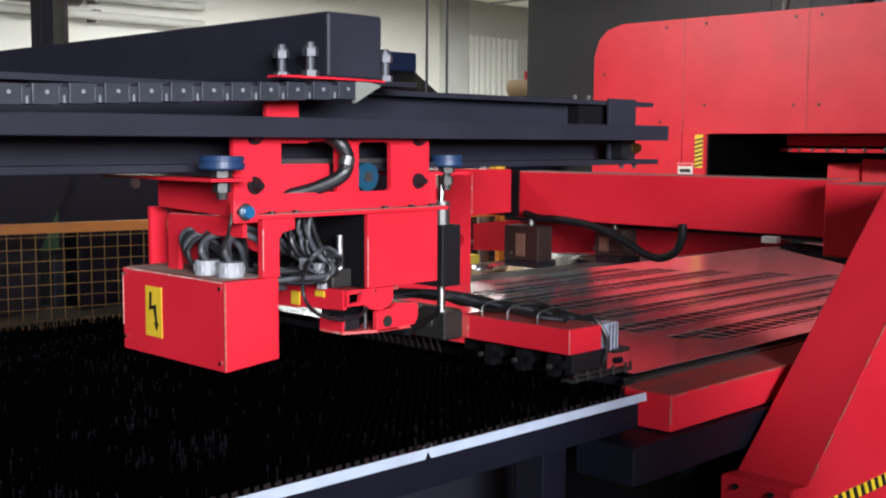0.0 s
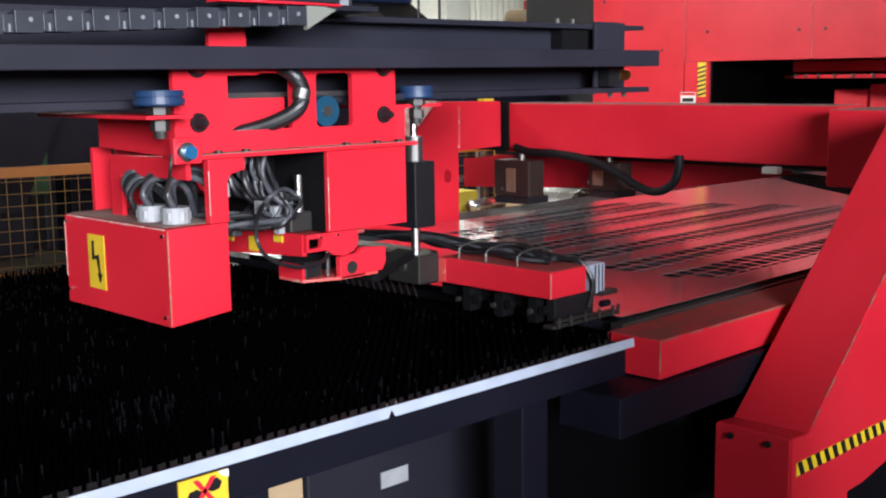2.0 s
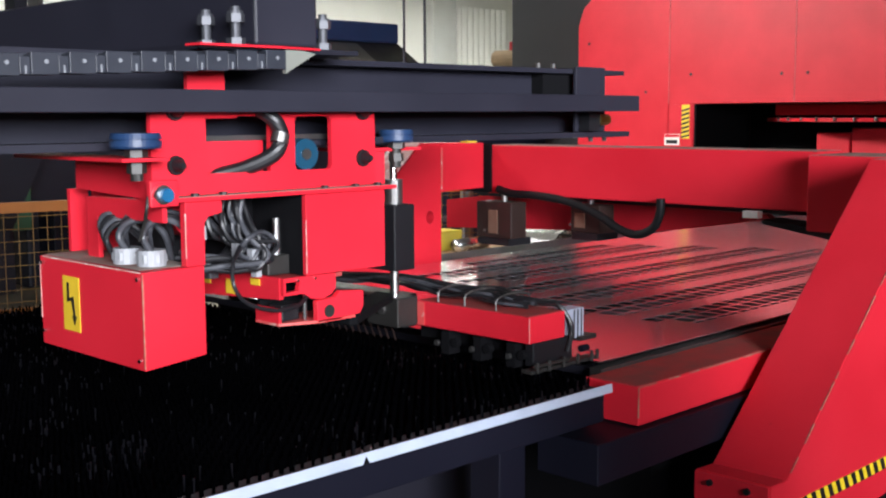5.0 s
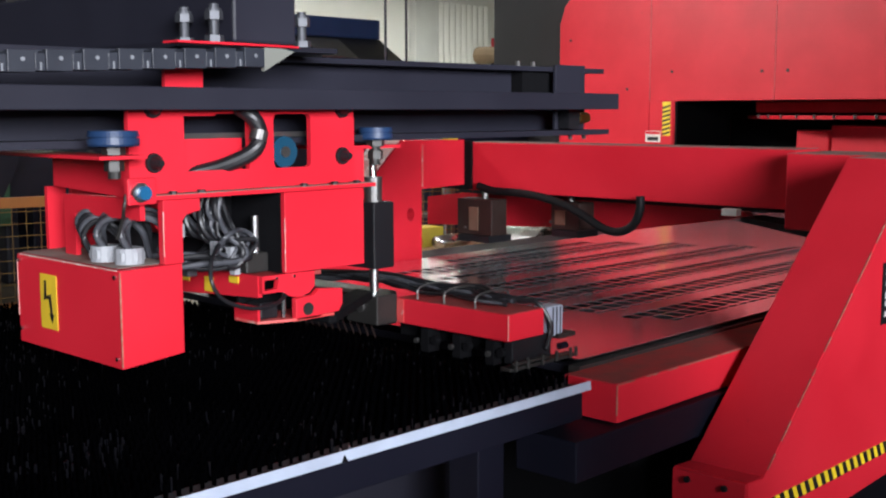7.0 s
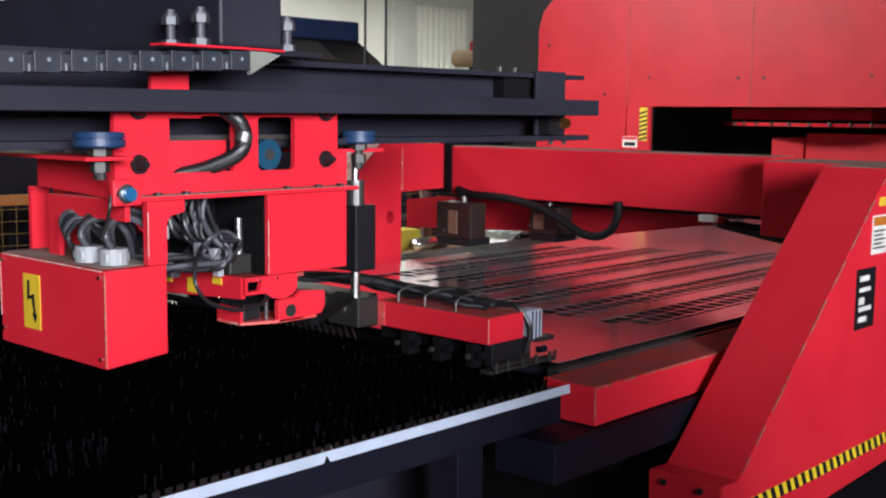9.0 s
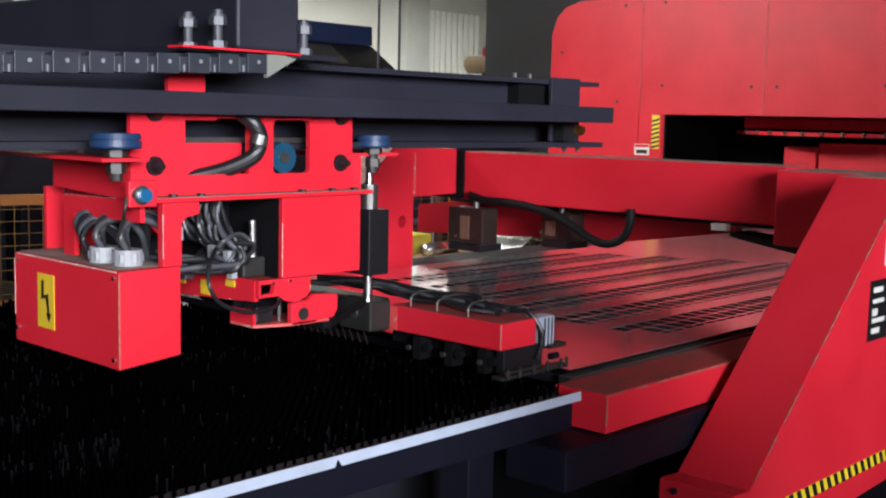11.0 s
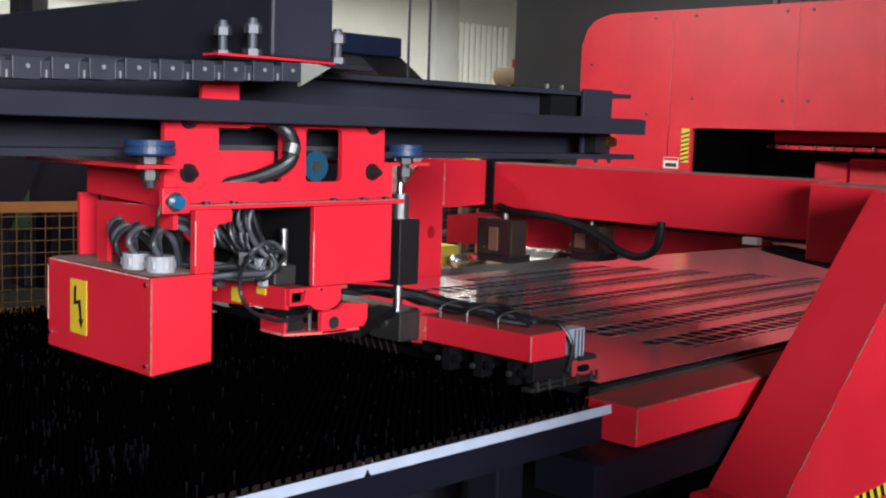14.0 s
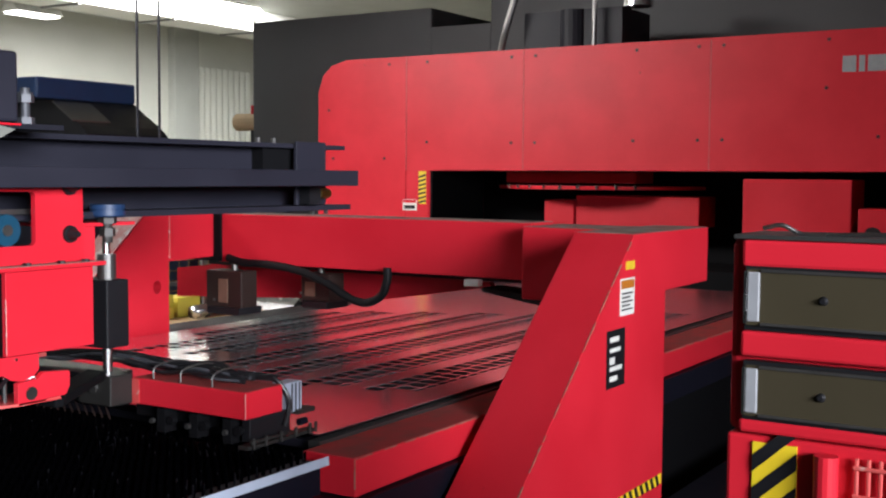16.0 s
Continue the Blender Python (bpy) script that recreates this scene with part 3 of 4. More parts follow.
    part("strut", cyl((X + 0.3, 2.5, 2.54), (X + 0.3, 2.5, 3.2), 0.02, seg=10), DULL, fr)
    part("pump", cyl((X + 0.45, 2.75, 2.54), (X + 0.45, 2.75, 2.9), 0.12, seg=20), NAVYD, fr)
    part("dome", cyl((X + 0.5, 2.2, 2.9), (X + 0.5, 2.2, 3.05), 0.12, seg=20), STEEL, fr)
    part("top_block", box(X + 0.4, X + 1.0, 2.3, 3.2, 2.54, 2.9), NAVYD, fr)
    return fr


press_machine()
dc = thing("dark_enclosure", "large charcoal sheet-metal enclosure behind the machine", "enclosure", (9, 3, 0))
part("body", box(8.0, 9.6, 4.9, 7.30, 0, 3.22), GREY, dc, bevel=0.01)
part("body", box(8.0, 9.6, -5.0, 4.2, 0, 3.6), GREY, dc, bevel=0.01)
part("lower_body", box(8.0, 9.6, 4.2, 4.9, 0, 3.02), GREY, dc)
vl = thing("valve_unit", "cream valve unit with a red knob on the enclosure", "valve", (7.9, 7.4, 1.7))
part("body", cyl((8.1, 7.62, 2.11), (8.1, 7.295, 2.11), 0.10, seg=16), CARD, vl)
part("knob", cyl((8.1, 7.36, 2.20), (8.1, 7.36, 2.30), 0.05, seg=12), RED, vl)
part("bracket", box(8.07, 8.13, 7.295, 7.40, 1.75, 2.04), BLACK, vl)


# ---------------------------------------------------------------- gantry beam and loader rail
gb = thing("gantry_beam", "dark slate square steel beam over the loader rail", "beam", (-0.6, 2, 0))
part("tube", box(-0.686, -0.54, 0.30, 4.5, 1.600, 1.730), NAVY, gb, bevel=0.006)
part("column", box(-0.72, -0.5, 4.2, 4.5, 0, 1.598), NAVY, gb, bevel=0.006)
part("edge_wear", box(-0.6872, -0.685, 0.2992, 0.301, 1.606, 1.725), STUDM, gb)


def stud(x, y):
    s = thing("anchor_stud", "grey threaded stud with nuts", "bolt", (x, y, 1.598), group="gantry studs")
    part("rod", cyl((x, y, 1.598), (x, y, 1.668), 0.009, seg=14), STUDM, s)
    part("nut", cyl((x, y, 1.640), (x, y, 1.655), 0.0165, seg=6), STUDM, s)
    part("washer", cyl((x, y, 1.655), (x, y, 1.660), 0.014, seg=14), STUDM, s)
    part("lower_nut", cyl((x, y, 1.598), (x, y, 1.612), 0.0175, seg=6), STUDM, s)


stud(-0.715, 0.412)
stud(-0.715, 0.318)
stud(-0.491, 0.345)

rl = thing("loader_rail", "dark slate steel rail with a flat guide bar", "rail", (-1, 0.5, 1.4))
part("web", box(-3.2, 0.60, 0.500, 0.515, 1.426, 1.576), NAVY, rl)
part("guide_bar", box(-3.2, 0.515, 0.300, 0.320, 1.479, 1.519), NAVY, rl, bevel=0.002)
part("guide_web", box(-3.2, 0.49, 0.321, 0.499, 1.493, 1.503), NAVYD, rl)
part("upper_flange", box(-3.2, 0.64, 0.44, 0.62, 1.5765, 1.588), NAVY, rl)
part("lower_flange", box(-3.2, 0.64, 0.42, 0.62, 1.412, 1.4255), NAVY, rl)
part("end_plate", box(0.415, 0.540, 0.428, 0.438, 1.427, 1.594), NAVY, rl, bevel=0.002)
# near-black block added where the web lies in shadow
part("web_shadow_block", box(0.322, 0.440, 0.462, 0.499, 1.520, 1.575), DARK, rl, "dark block for the shadow on the rail web")
part("end_box", box(0.425, 0.472, 0.392, 0.424, 1.43, 1.478), BLACK, rl)
part("brass_nut", cyl((0.4725, 0.400, 1.458), (0.512, 0.400, 1.458), 0.014, seg=6), BRASS, rl)
part("base_plate", box(-0.80, -0.43, 0.31, 0.62, 1.5885, 1.5985), NAVYD, rl)
for x, y in ((0.30, 0.46), (0.36, 0.46)):
    part("flange_bolt", cyl((x, y, 1.588), (x, y, 1.601), 0.006, seg=8), DULL, rl)
    part("flange_bolt", cyl((x + 0.22, y, 1.412), (x + 0.22, y, 1.400), 0.006, seg=8), DULL, rl)


# ---------------------------------------------------------------- loader
def loader():
    ld = thing("sheet_loader", "red sheet loader hanging on the dark rail", "loader", (-0.6, 0.4, 1.1))
    Y = 0.36
    win1 = [(-0.757, 1.468), (-0.69, 1.468), (-0.685, 1.472), (-0.612, 1.472), (-0.612, 1.367), (-0.757, 1.367)]
    win2 = rounded(-0.553, -0.460, 1.366, 1.471, 0.010)
    fp = part("front_plate", plate_with_holes([(-0.871, 1.33), (-0.343, 1.33), (-0.345, 1.500), (-0.871, 1.500)], [win1, win2], 'y', Y, Y + 0.012), RED, ld)
    for x, z in ((-0.822, 1.482), (-0.822, 1.385), (-0.378, 1.480), (-0.378, 1.385)):
        bm = cyl((x, Y, z), (x, Y - 0.006, z), 0.018, 0.017, 16)
        add_cyl(bm, (x, Y - 0.006, z), (x, Y - 0.022, z), 0.013, 0.008, 16)
        add_cyl(bm, (x, Y - 0.022, z), (x, Y - 0.027, z), 0.007, 0.006, 8)
        part("dome_nut", bm, BLACK, ld)
    part("back_plate", box(-0.86, -0.60, 0.40, 0.406, 1.332, 1.425), RED, ld)
    part("backing_bar", box(-0.86, -0.36, 0.41, 0.418, 1.425, 1.435), DULL, ld)
    part("wheel", cyl((-0.510, 0.380, 1.396), (-0.510, 0.410, 1.396), 0.031, seg=28), TEAL, ld, "dusty teal guide wheel")
    bm = cyl((-0.510, 0.376, 1.396), (-0.510, 0.3795, 1.396), 0.011, seg=16)
    part("wheel_hub", bm, DULL, ld)
    # horizontal guide rollers
    for x, y, r, z in ((-0.915, 0.335, 0.044, 1.437), (-0.228, 0.420, 0.038, 1.434)):
        bm = cyl((x, y, z - 0.003), (x, y, z + 0.007), r, r * 0.94, seg=40)
        add_cyl(bm, (x, y, z - 0.006), (x, y, z - 0.003), r * 0.90, seg=40)
        add_cyl(bm, (x, y, z - 0.016), (x, y, z - 0.006), r, seg=40)
        add_cyl(bm, (x, y, z - 0.019), (x, y, z - 0.016), r, r * 0.9, seg=40)
        part("guide_roller", bm, BLUE, ld, "blue rubber guide roller")
        bm = cyl((x, y, z - 0.075), (x, y, z - 0.016), 0.011, seg=12)
        add_cyl(bm, (x, y, z - 0.034), (x, y, z - 0.019), 0.020, seg=6)
        add_cyl(bm, (x, y, z - 0.062), (x, y, z - 0.044), 0.017, seg=6)
        part("roller_stud", bm, GUN, ld)
    # side bracket carrying the roller
    part("side_plate", prism([(0.372, 1.395), (0.635, 1.39), (0.635, 1.335), (0.372, 1.325)], 'x', -0.871, -0.861), RED, ld)
    part("roller_shelf", prism([(-0.962, 0.30), (-0.873, 0.297), (-0.873, 0.70), (-0.962, 0.70)], 'z', 1.396, 1.402), RED, ld)
    part("hanger_plate", plate_with_holes([(0.345, 1.325), (0.615, 1.320), (0.615, 1.20), (0.575, 1.205), (0.575, 1.285), (0.345, 1.285)], [], 'x', -0.862, -0.852), RED, ld)
    part("yellow_tag", box(-0.8725, -0.8712, 0.375, 0.395, 1.375, 1.388), YELLOW, ld)
    part("flange", box(-0.865, -0.318, 0.322, 0.420, 1.321, 1.329), RED, ld, bevel=0.001)
    for x in (-0.80, -0.74, -0.50, -0.42, -0.36):
        part("flange_bolt", cyl((x, 0.335, 1.329), (x, 0.335, 1.335), 0.008, seg=8), BLACK, ld)
    # button plate
    part("button_plate", box(-0.902, -0.846, 0.315, 0.329, 1.316, 1.362), RED, ld, bevel=0.002)
    part("button", cyl((-0.878, 0.315, 1.337), (-0.878, 0.297, 1.337), 0.012, seg=18), CYAN, ld, "bright blue push button")
    part("button_ring", cyl((-0.882, 0.315, 1.338), (-0.882, 0.305, 1.338), 0.017, seg=18), STEEL, ld)
    part("chain_link", tube([(-0.900, 0.325, 1.335), (-0.905, 0.325, 1.31), (-0.898, 0.345, 1.285), (-0.90, 0.36, 1.255)], 0.0032), GUN, ld)
    # leg and electric box
    leg = plate_with_holes([(-0.826, 1.320), (-0.748, 1.320), (-0.748, 1.298), (-0.778, 1.292), (-0.7865, 1.280), (-0.7865, 1.205), (-0.826, 1.205)], [], 'y', 0.328, 0.345)
    part("leg_plate", leg, RED, ld, bevel=0.001)
    eb = part("electric_box", prism([(-0.914, 1.028), (-0.787, 1.040), (-0.787, 1.204), (-0.914, 1.202)], 'y', 0.331, 0.712), RED, ld, "red electric box with a warning sign", bevel=0.002)
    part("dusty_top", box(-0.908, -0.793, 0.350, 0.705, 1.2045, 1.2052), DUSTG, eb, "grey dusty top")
    part("box_edge", box(-0.9152, -0.9128, 0.3300, 0.3322, 1.032, 1.199), CHIP, ld)
    sg = part("warning_sign", box(-0.9156, -0.9141, 0.557, 0.619, 1.068, 1.172), YELLOW, ld, "yellow high-voltage sign")
    bm = prism([(0.594, 1.160), (0.602, 1.160), (0.604, 1.122), (0.587, 1.126), (0.580, 1.098), (0.586, 1.098), (0.576, 1.080), (0.567, 1.098), (0.573, 1.098), (0.578, 1.135), (0.595, 1.131)], 'x', -0.9166, -0.9157)
    part("flash_arrow", bm, BLACK, ld)
    for y, z in ((0.345, 1.19), (0.70, 1.19), (0.70, 1.055), (0.345, 1.045)):
        part("box_screw", cyl((-0.918, y, z), (-0.914, y, z), 0.004, seg=8), STEEL, eb)
    for x0, x1, y0, y1, z0, z1 in ((-0.9150, -0.9135, 0.34, 0.70, 1.2005, 1.2030), (-0.9150, -0.9135, 0.7105, 0.7120, 1.08, 1.19)):
        part("rubbed_edge", box(x0, x1, y0, y1, z0, z1), PINK, eb, "paint rubbed pale")
    # cable glands and the loops of grey cable
    for x, y in ((-0.868, 0.458), (-0.858, 0.392)):
        g = cyl((x, y, 1.204), (x, y, 1.234), 0.026, seg=16)
        add_cyl(g, (x, y, 1.212), (x, y, 1.226), 0.028, seg=6)
        part("cable_gland", g, GLAND, ld, "pale grey cable gland")
    for k, (x, y) in enumerate(((-0.868, 0.458), (-0.858, 0.392))):
        for j in range(5):
            o, h = (j - 2) * 0.008, 0.006 * (j % 3) + 0.004 * k
            pts = [(x + o * 0.5, y + o, 1.228), (x - 0.006 + o, y + 0.006 + o, 1.256 + h), (x + 0.014 + o, y + 0.010 + o, 1.279 + h), (x + 0.050 + o, y + 0.002 + o, 1.281 + h), (x + 0.082 + o, y - 0.004 + o, 1.255 + h), (x + 0.098 + o * 0.5, y + 0.012 + o, 1.206)]
            part("conduit", tube(pts, 0.0062, 10, 6), BLACKCABLE if j == 1 else GREYCABLE, ld, "grey flexible conduit")
    for j in range(4):
        pts = [(-0.870 + 0.006 * j, 0.50 + 0.012 * j, 1.210), (-0.884 + 0.004 * j, 0.505 + 0.014 * j, 1.250 + 0.006 * j), (-0.864, 0.49 + 0.012 * j, 1.276 + 0.005 * j), (-0.835, 0.47 + 0.01 * j, 1.262), (-0.812, 0.46, 1.222)]
        part("conduit", tube(pts, 0.0055, 10, 6), GREYCABLE if j % 2 else BLACKCABLE, ld, "grey flexible conduit")
    # lower body
    part("lower_panel", box(-0.553, -0.346, 0.330, 0.342, 1.161, 1.320), RED, ld, bevel=0.001)
    part("rubbed_edge", box(-0.5538, -0.5526, 0.3292, 0.3302, 1.165, 1.27), PINK, ld, "paint rubbed pale")
    part("rubbed_edge", box(-0.8270, -0.8258, 0.3272, 0.3284, 1.22, 1.30), PINK, ld, "paint rubbed pale")
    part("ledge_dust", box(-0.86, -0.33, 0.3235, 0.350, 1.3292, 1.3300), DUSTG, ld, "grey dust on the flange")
    # side face near black: the shade inside the body is in its colour
    part("lower_side", box(-0.553, -0.545, 0.343, 0.70, 1.161, 1.320), DARK, ld, "inner side blackened for the unlit hollow")
    part("lower_back", box(-0.800, -0.338, 0.700, 0.710, 1.15, 1.33), RED, ld)
    # black sheet added for the shade behind the cables
    part("inner_back_shade", box(-0.733, -0.54, 0.6965, 0.6995, 1.152, 1.32), BLACK, ld)
    part("rear_leg", box(-0.852, -0.812, 0.700, 0.710, 1.206, 1.33), RED, ld)
    part("right_side", box(-0.354, -0.346, 0.343, 0.70, 1.161, 1.320), RED, ld)
    # near-black block added to fill the opening with shade
    part("hollow_shade_block", box(-0.600, -0.5535, 0.50, 0.69, 1.152, 1.318), DARK, ld, "near-black block standing for the unlit hollow", bevel=0.004)
    part("inner_drum", cyl((-0.635, 0.60, 1.275), (-0.635, 0.695, 1.275), 0.05, seg=24), RED, ld)
    part("solenoid", cyl((-0.572, 0.40, 1.20), (-0.572, 0.40, 1.272), 0.009, seg=14), STEEL, ld)
    part("valve_body", box(-0.61, -0.556, 0.38, 0.46, 1.161, 1.20), GUN, ld, bevel=0.003)
    rnd = random.Random(12)
    for k in range(16):
        y = 0.39 + rnd.uniform(0, 0.16)
        pts = [(-0.665 + rnd.uniform(-0.02, 0.02), y, 1.325), (-0.66 + rnd.uniform(-0.018, 0.018), y, 1.28), (-0.645 + rnd.uniform(-0.02, 0.02), y - 0.01, 1.235),
               (-0.61 + rnd.uniform(-0.02, 0.02), y - 0.03, 1.212 + rnd.uniform(-0.015, 0.015)), (-0.635 + rnd.uniform(-0.02, 0.02), y - 0.03, 1.185 + rnd.uniform(-0.012, 0.012)),
               (-0.70 + rnd.uniform(-0.02, 0.02), y - 0.01, 1.185 + rnd.uniform(-0.015, 0.02)), (-0.775, y + 0.02, 1.20 + rnd.uniform(-0.03, 0.03))]
        part("cable", tube(pts, rnd.uniform(0.0042, 0.006), 8, 6), GREYCABLE if k % 2 else BLACKCABLE, ld, "tangled dark signal cable")
    for k in range(5):
        cx, cz, ry = -0.625 + 0.010 * k, 1.222 - 0.007 * k, 0.385 + 0.02 * k
        pts = [(cx + 0.045 * math.cos(a), ry + 0.012 * math.sin(2 * a), cz + (0.026 - 0.002 * k) * math.sin(a)) for a in [radians(30 * q) for q in range(11)]]
        part("cable_coil", tube(pts, 0.0045, 8, 4), GREYCABLE, ld, "coiled grey cable")
    for k, (x, z) in enumerate(((-0.75, 1.155), (-0.72, 1.17), (-0.69, 1.155), (-0.66, 1.165))):
        part("plug", box(x, x + 0.022, 0.42 + 0.02 * k, 0.45 + 0.02 * k, z, z + 0.03), GREYCABLE, ld, bevel=0.003)
    for x, y, z in ((-0.645, 0.39, 1.19), (-0.66, 0.42, 1.20), (-0.60, 0.40, 1.175), (-0.74, 0.42, 1.24), (-0.64, 0.385, 1.162)):
        part("connector", box(x, x + 0.013, y - 0.008, y + 0.008, z, z + 0.026), GLAND, ld)
    # bottom tray with yellow tags, and the clevis
    part("tray", prism([(0.345, 1.118), (0.345, 1.160), (1.00, 1.160), (1.00, 1.066), (0.594, 1.104)], 'x', -0.61, -0.60), RED, ld)
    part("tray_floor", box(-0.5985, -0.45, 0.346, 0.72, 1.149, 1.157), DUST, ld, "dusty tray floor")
    slot = [(-0.603, 1.152), (-0.603, 1.131), (-0.572, 1.133), (-0.568, 1.152)]
    part("tray_end", plate_with_holes([(-0.608, 1.160), (-0.478, 1.159), (-0.478, 1.129), (-0.490, 1.117), (-0.515, 1.110), (-0.540, 1.114), (-0.560, 1.126), (-0.608, 1.126)], [slot], 'y', 0.333, 0.345), RED, ld)
    for x in (-0.575, -0.532):
        part("tray_screw", cyl((x, 0.333, 1.154), (x, 0.329, 1.154), 0.003, seg=8), STEEL, ld)
    for y, z, dz in ((0.575, 1.128, 0.014), (0.49, 1.114, 0.030), (0.405, 1.140, 0.013)):
        part("yellow_tag", box(-0.6125, -0.6105, y, y + 0.03, z, z + dz), YELLOW, ld)
    part("clevis", prism([(-0.538, 1.066), (-0.476, 1.066), (-0.470, 1.071), (-0.427, 1.072), (-0.417, 1.088), (-0.417, 1.119), (-0.478, 1.124), (-0.492, 1.113), (-0.538, 1.110)], 'y', 0.318, 0.332), RED, ld, bevel=0.0015)
    part("clevis_bore", cyl((-0.508, 0.3165, 1.087), (-0.508, 0.3195, 1.087), 0.013, seg=18), GUN, ld)
    part("clevis_base", prism([(-0.612, 0.345), (-0.538, 0.318), (-0.44, 0.318), (-0.44, 0.42), (-0.612, 0.42)], 'z', 1.066, 1.071), REDWORN, ld, "scuffed red clevis base")
    part("clevis_side", box(-0.612, -0.606, 0.345, 0.42, 1.071, 1.100), RED, ld)
    part("sensor", cyl((-0.548, 0.345, 1.072), (-0.548, 0.345, 1.136), 0.0045, seg=12), STEEL, ld)
    part("sensor_body", box(-0.60, -0.556, 0.352, 0.395, 1.0715, 1.105), BLACK, ld, bevel=0.004)
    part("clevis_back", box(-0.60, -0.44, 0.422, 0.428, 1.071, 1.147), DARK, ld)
    part("sensor_cable", tube([(-0.548, 0.338, 1.118), (-0.58, 0.325, 1.106), (-0.64, 0.320, 1.104), (-0.70, 0.325, 1.125), (-0.725, 0.33, 1.16), (-0.715, 0.345, 1.20), (-0.68, 0.37, 1.225)], 0.0040), BLACKCABLE, ld)
    # knuckle and arm take dark colours that hold their shade
    part("knuckle", cyl((-0.425, 0.345, 1.092), (-0.395, 0.38, 1.090), 0.018, 0.014, 18), BRONZED, ld, "swivel knuckle coloured dark for its shade")
    part("arm", prism([(-0.44, 0.334), (-0.42, 0.334), (-0.166, 0.50), (-0.166, 0.56), (-0.44, 0.40)], 'z', 1.044, 1.064), DARK, ld, bevel=0.004)
    # lifting cylinder
    part("cylinder_block", box(-0.172, -0.107, 0.488, 0.600, 1.115, 1.268), BLACK, ld, "matt black cylinder block", bevel=0.003)
    part("cylinder_cap", cyl((-0.136, 0.528, 1.268), (-0.136, 0.528, 1.325), 0.021, seg=20), DULL, ld)
    part("cylinder_rod_top", cyl((-0.136, 0.528, 1.325), (-0.136, 0.528, 1.42), 0.009, seg=14), STEEL, ld)
    part("right_bracket", box(-0.345, -0.15, 0.42, 0.56, 1.395, 1.402), RED, ld)
    part("right_plate", box(-0.343, -0.258, 0.425, 0.437, 1.321, 1.394), RED, ld)
    part("rod", cyl((-0.136, 0.528, 1.04), (-0.136, 0.528, 1.115), 0.011, seg=16), STEEL, ld, "bright chromed rod")
    part("block", prism([(-0.166, 0.983), (-0.100, 0.983), (-0.100, 1.052), (-0.166, 1.052)], 'y', 0.4865, 0.592), GUN, ld, bevel=0.003)
    part("block_bolt", cyl((-0.172, 0.54, 1.022), (-0.166, 0.54, 1.022), 0.012, seg=12), DULL, ld)
    # bar with the suction and gripping parts
    part("suction_bar", box(-0.103, 0.019, 0.142, 0.485, 0.983, 1.042), RED, ld, "red bar with a dusty top", bevel=0.003)
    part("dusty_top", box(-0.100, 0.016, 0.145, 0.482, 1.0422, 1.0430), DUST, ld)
    for y in (0.20, 0.31, 0.42):
        part("hinge_pin", cyl((-0.108, y, 0.950), (-0.100, y, 0.950), 0.006, seg=12), DULL, ld, "small worn steel pin")
    part("rubbed_edge", box(-0.1038, -0.1022, 0.1412, 0.1428, 0.986, 1.040), PINK, ld, "paint rubbed pale")
    part("bar_weld", box(-0.1045, -0.1032, 0.462, 0.484, 0.985, 1.040), REDWORN, ld)
    # rail, hinges and gripper body near black: shade below the bar as colour
    part("under_rail", box(-0.06, 0.0, 0.16, 0.52, 0.945, 0.982), DARK, ld, bevel=0.003)
    for y in (0.20, 0.30, 0.40):
        bm = box(-0.098, -0.060, y - 0.012, y + 0.012, 0.925, 0.978)
        add_cyl(bm, (-0.10, y - 0.03, 0.955), (-0.085, y - 0.03, 0.955), 0.010, seg=12)
        part("gripper_hinge", bm, DARK, ld)
    part("gripper_plate", box(-0.103, 0.131, 0.135, 0.165, 0.918, 0.926), GUN, ld, bevel=0.002)
    part("gripper_body", box(-0.085, 0.05, 0.146, 0.17, 0.930, 0.982), BLACK, ld, bevel=0.003)
    for x in (-0.09, -0.05, 0.0, 0.05, 0.10, 0.12):
        part("gripper_pin", cyl((x, 0.130, 0.920), (x, 0.130, 0.943), 0.004, seg=8), GUN, ld)
    part("gripper_shaft", cyl((-0.10, 0.131, 0.935), (0.02, 0.131, 0.935), 0.004, seg=8), GUN, ld)
    part("gripper_knob", cyl((0.09, 0.155, 0.944), (0.115, 0.155, 0.944), 0.008, seg=14), NAVYM, ld)
    part("gripper_lever", box(0.07, 0.13, 0.14, 0.17, 0.966, 0.976), GUN, ld)
    part("aluminium_block", box(0.040, 0.096, 0.15, 0.19, 0.972, 1.040), SILVER, ld, "aluminium gripper block", bevel=0.002)
    bm = bmesh.new()
    for k in range(3):
        add_box(bm, 0.058 + k * 0.013, 0.062 + k * 0.013, 0.1485, 0.1495, 0.974, 1.038)
    part("block_groove", bm, GUN, ld)
    rnd = random.Random(5)
    part("rear_bar", box(-0.10, 0.0, 0.595, 0.95, 1.010, 1.035), BLACK, ld)
    for k in range(10):
        ox, oz = -0.055 + 0.0085 * k, rnd.uniform(0, 0.014)
        j = [rnd.uniform(-0.020, 0.020) for _ in range(6)]
        h = [rnd.uniform(0.0, 0.020) for _ in range(6)]
        pts = [(ox - 0.06, 0.90, 1.05 + oz), (ox - 0.03 + j[0], 0.78, 1.050 + h[0]), (ox + j[1], 0.66, 1.055 + h[1]), (ox + j[2], 0.55, 1.052 + h[2]), (ox + j[3], 0.44, 1.050 + h[3]), (ox + j[4], 0.34, 1.050 + h[4]), (ox + j[5] * 0.6, 0.26, 1.050 + h[5] * 0.6), (ox + 0.01, 0.21, 1.048 + oz * 0.5)]
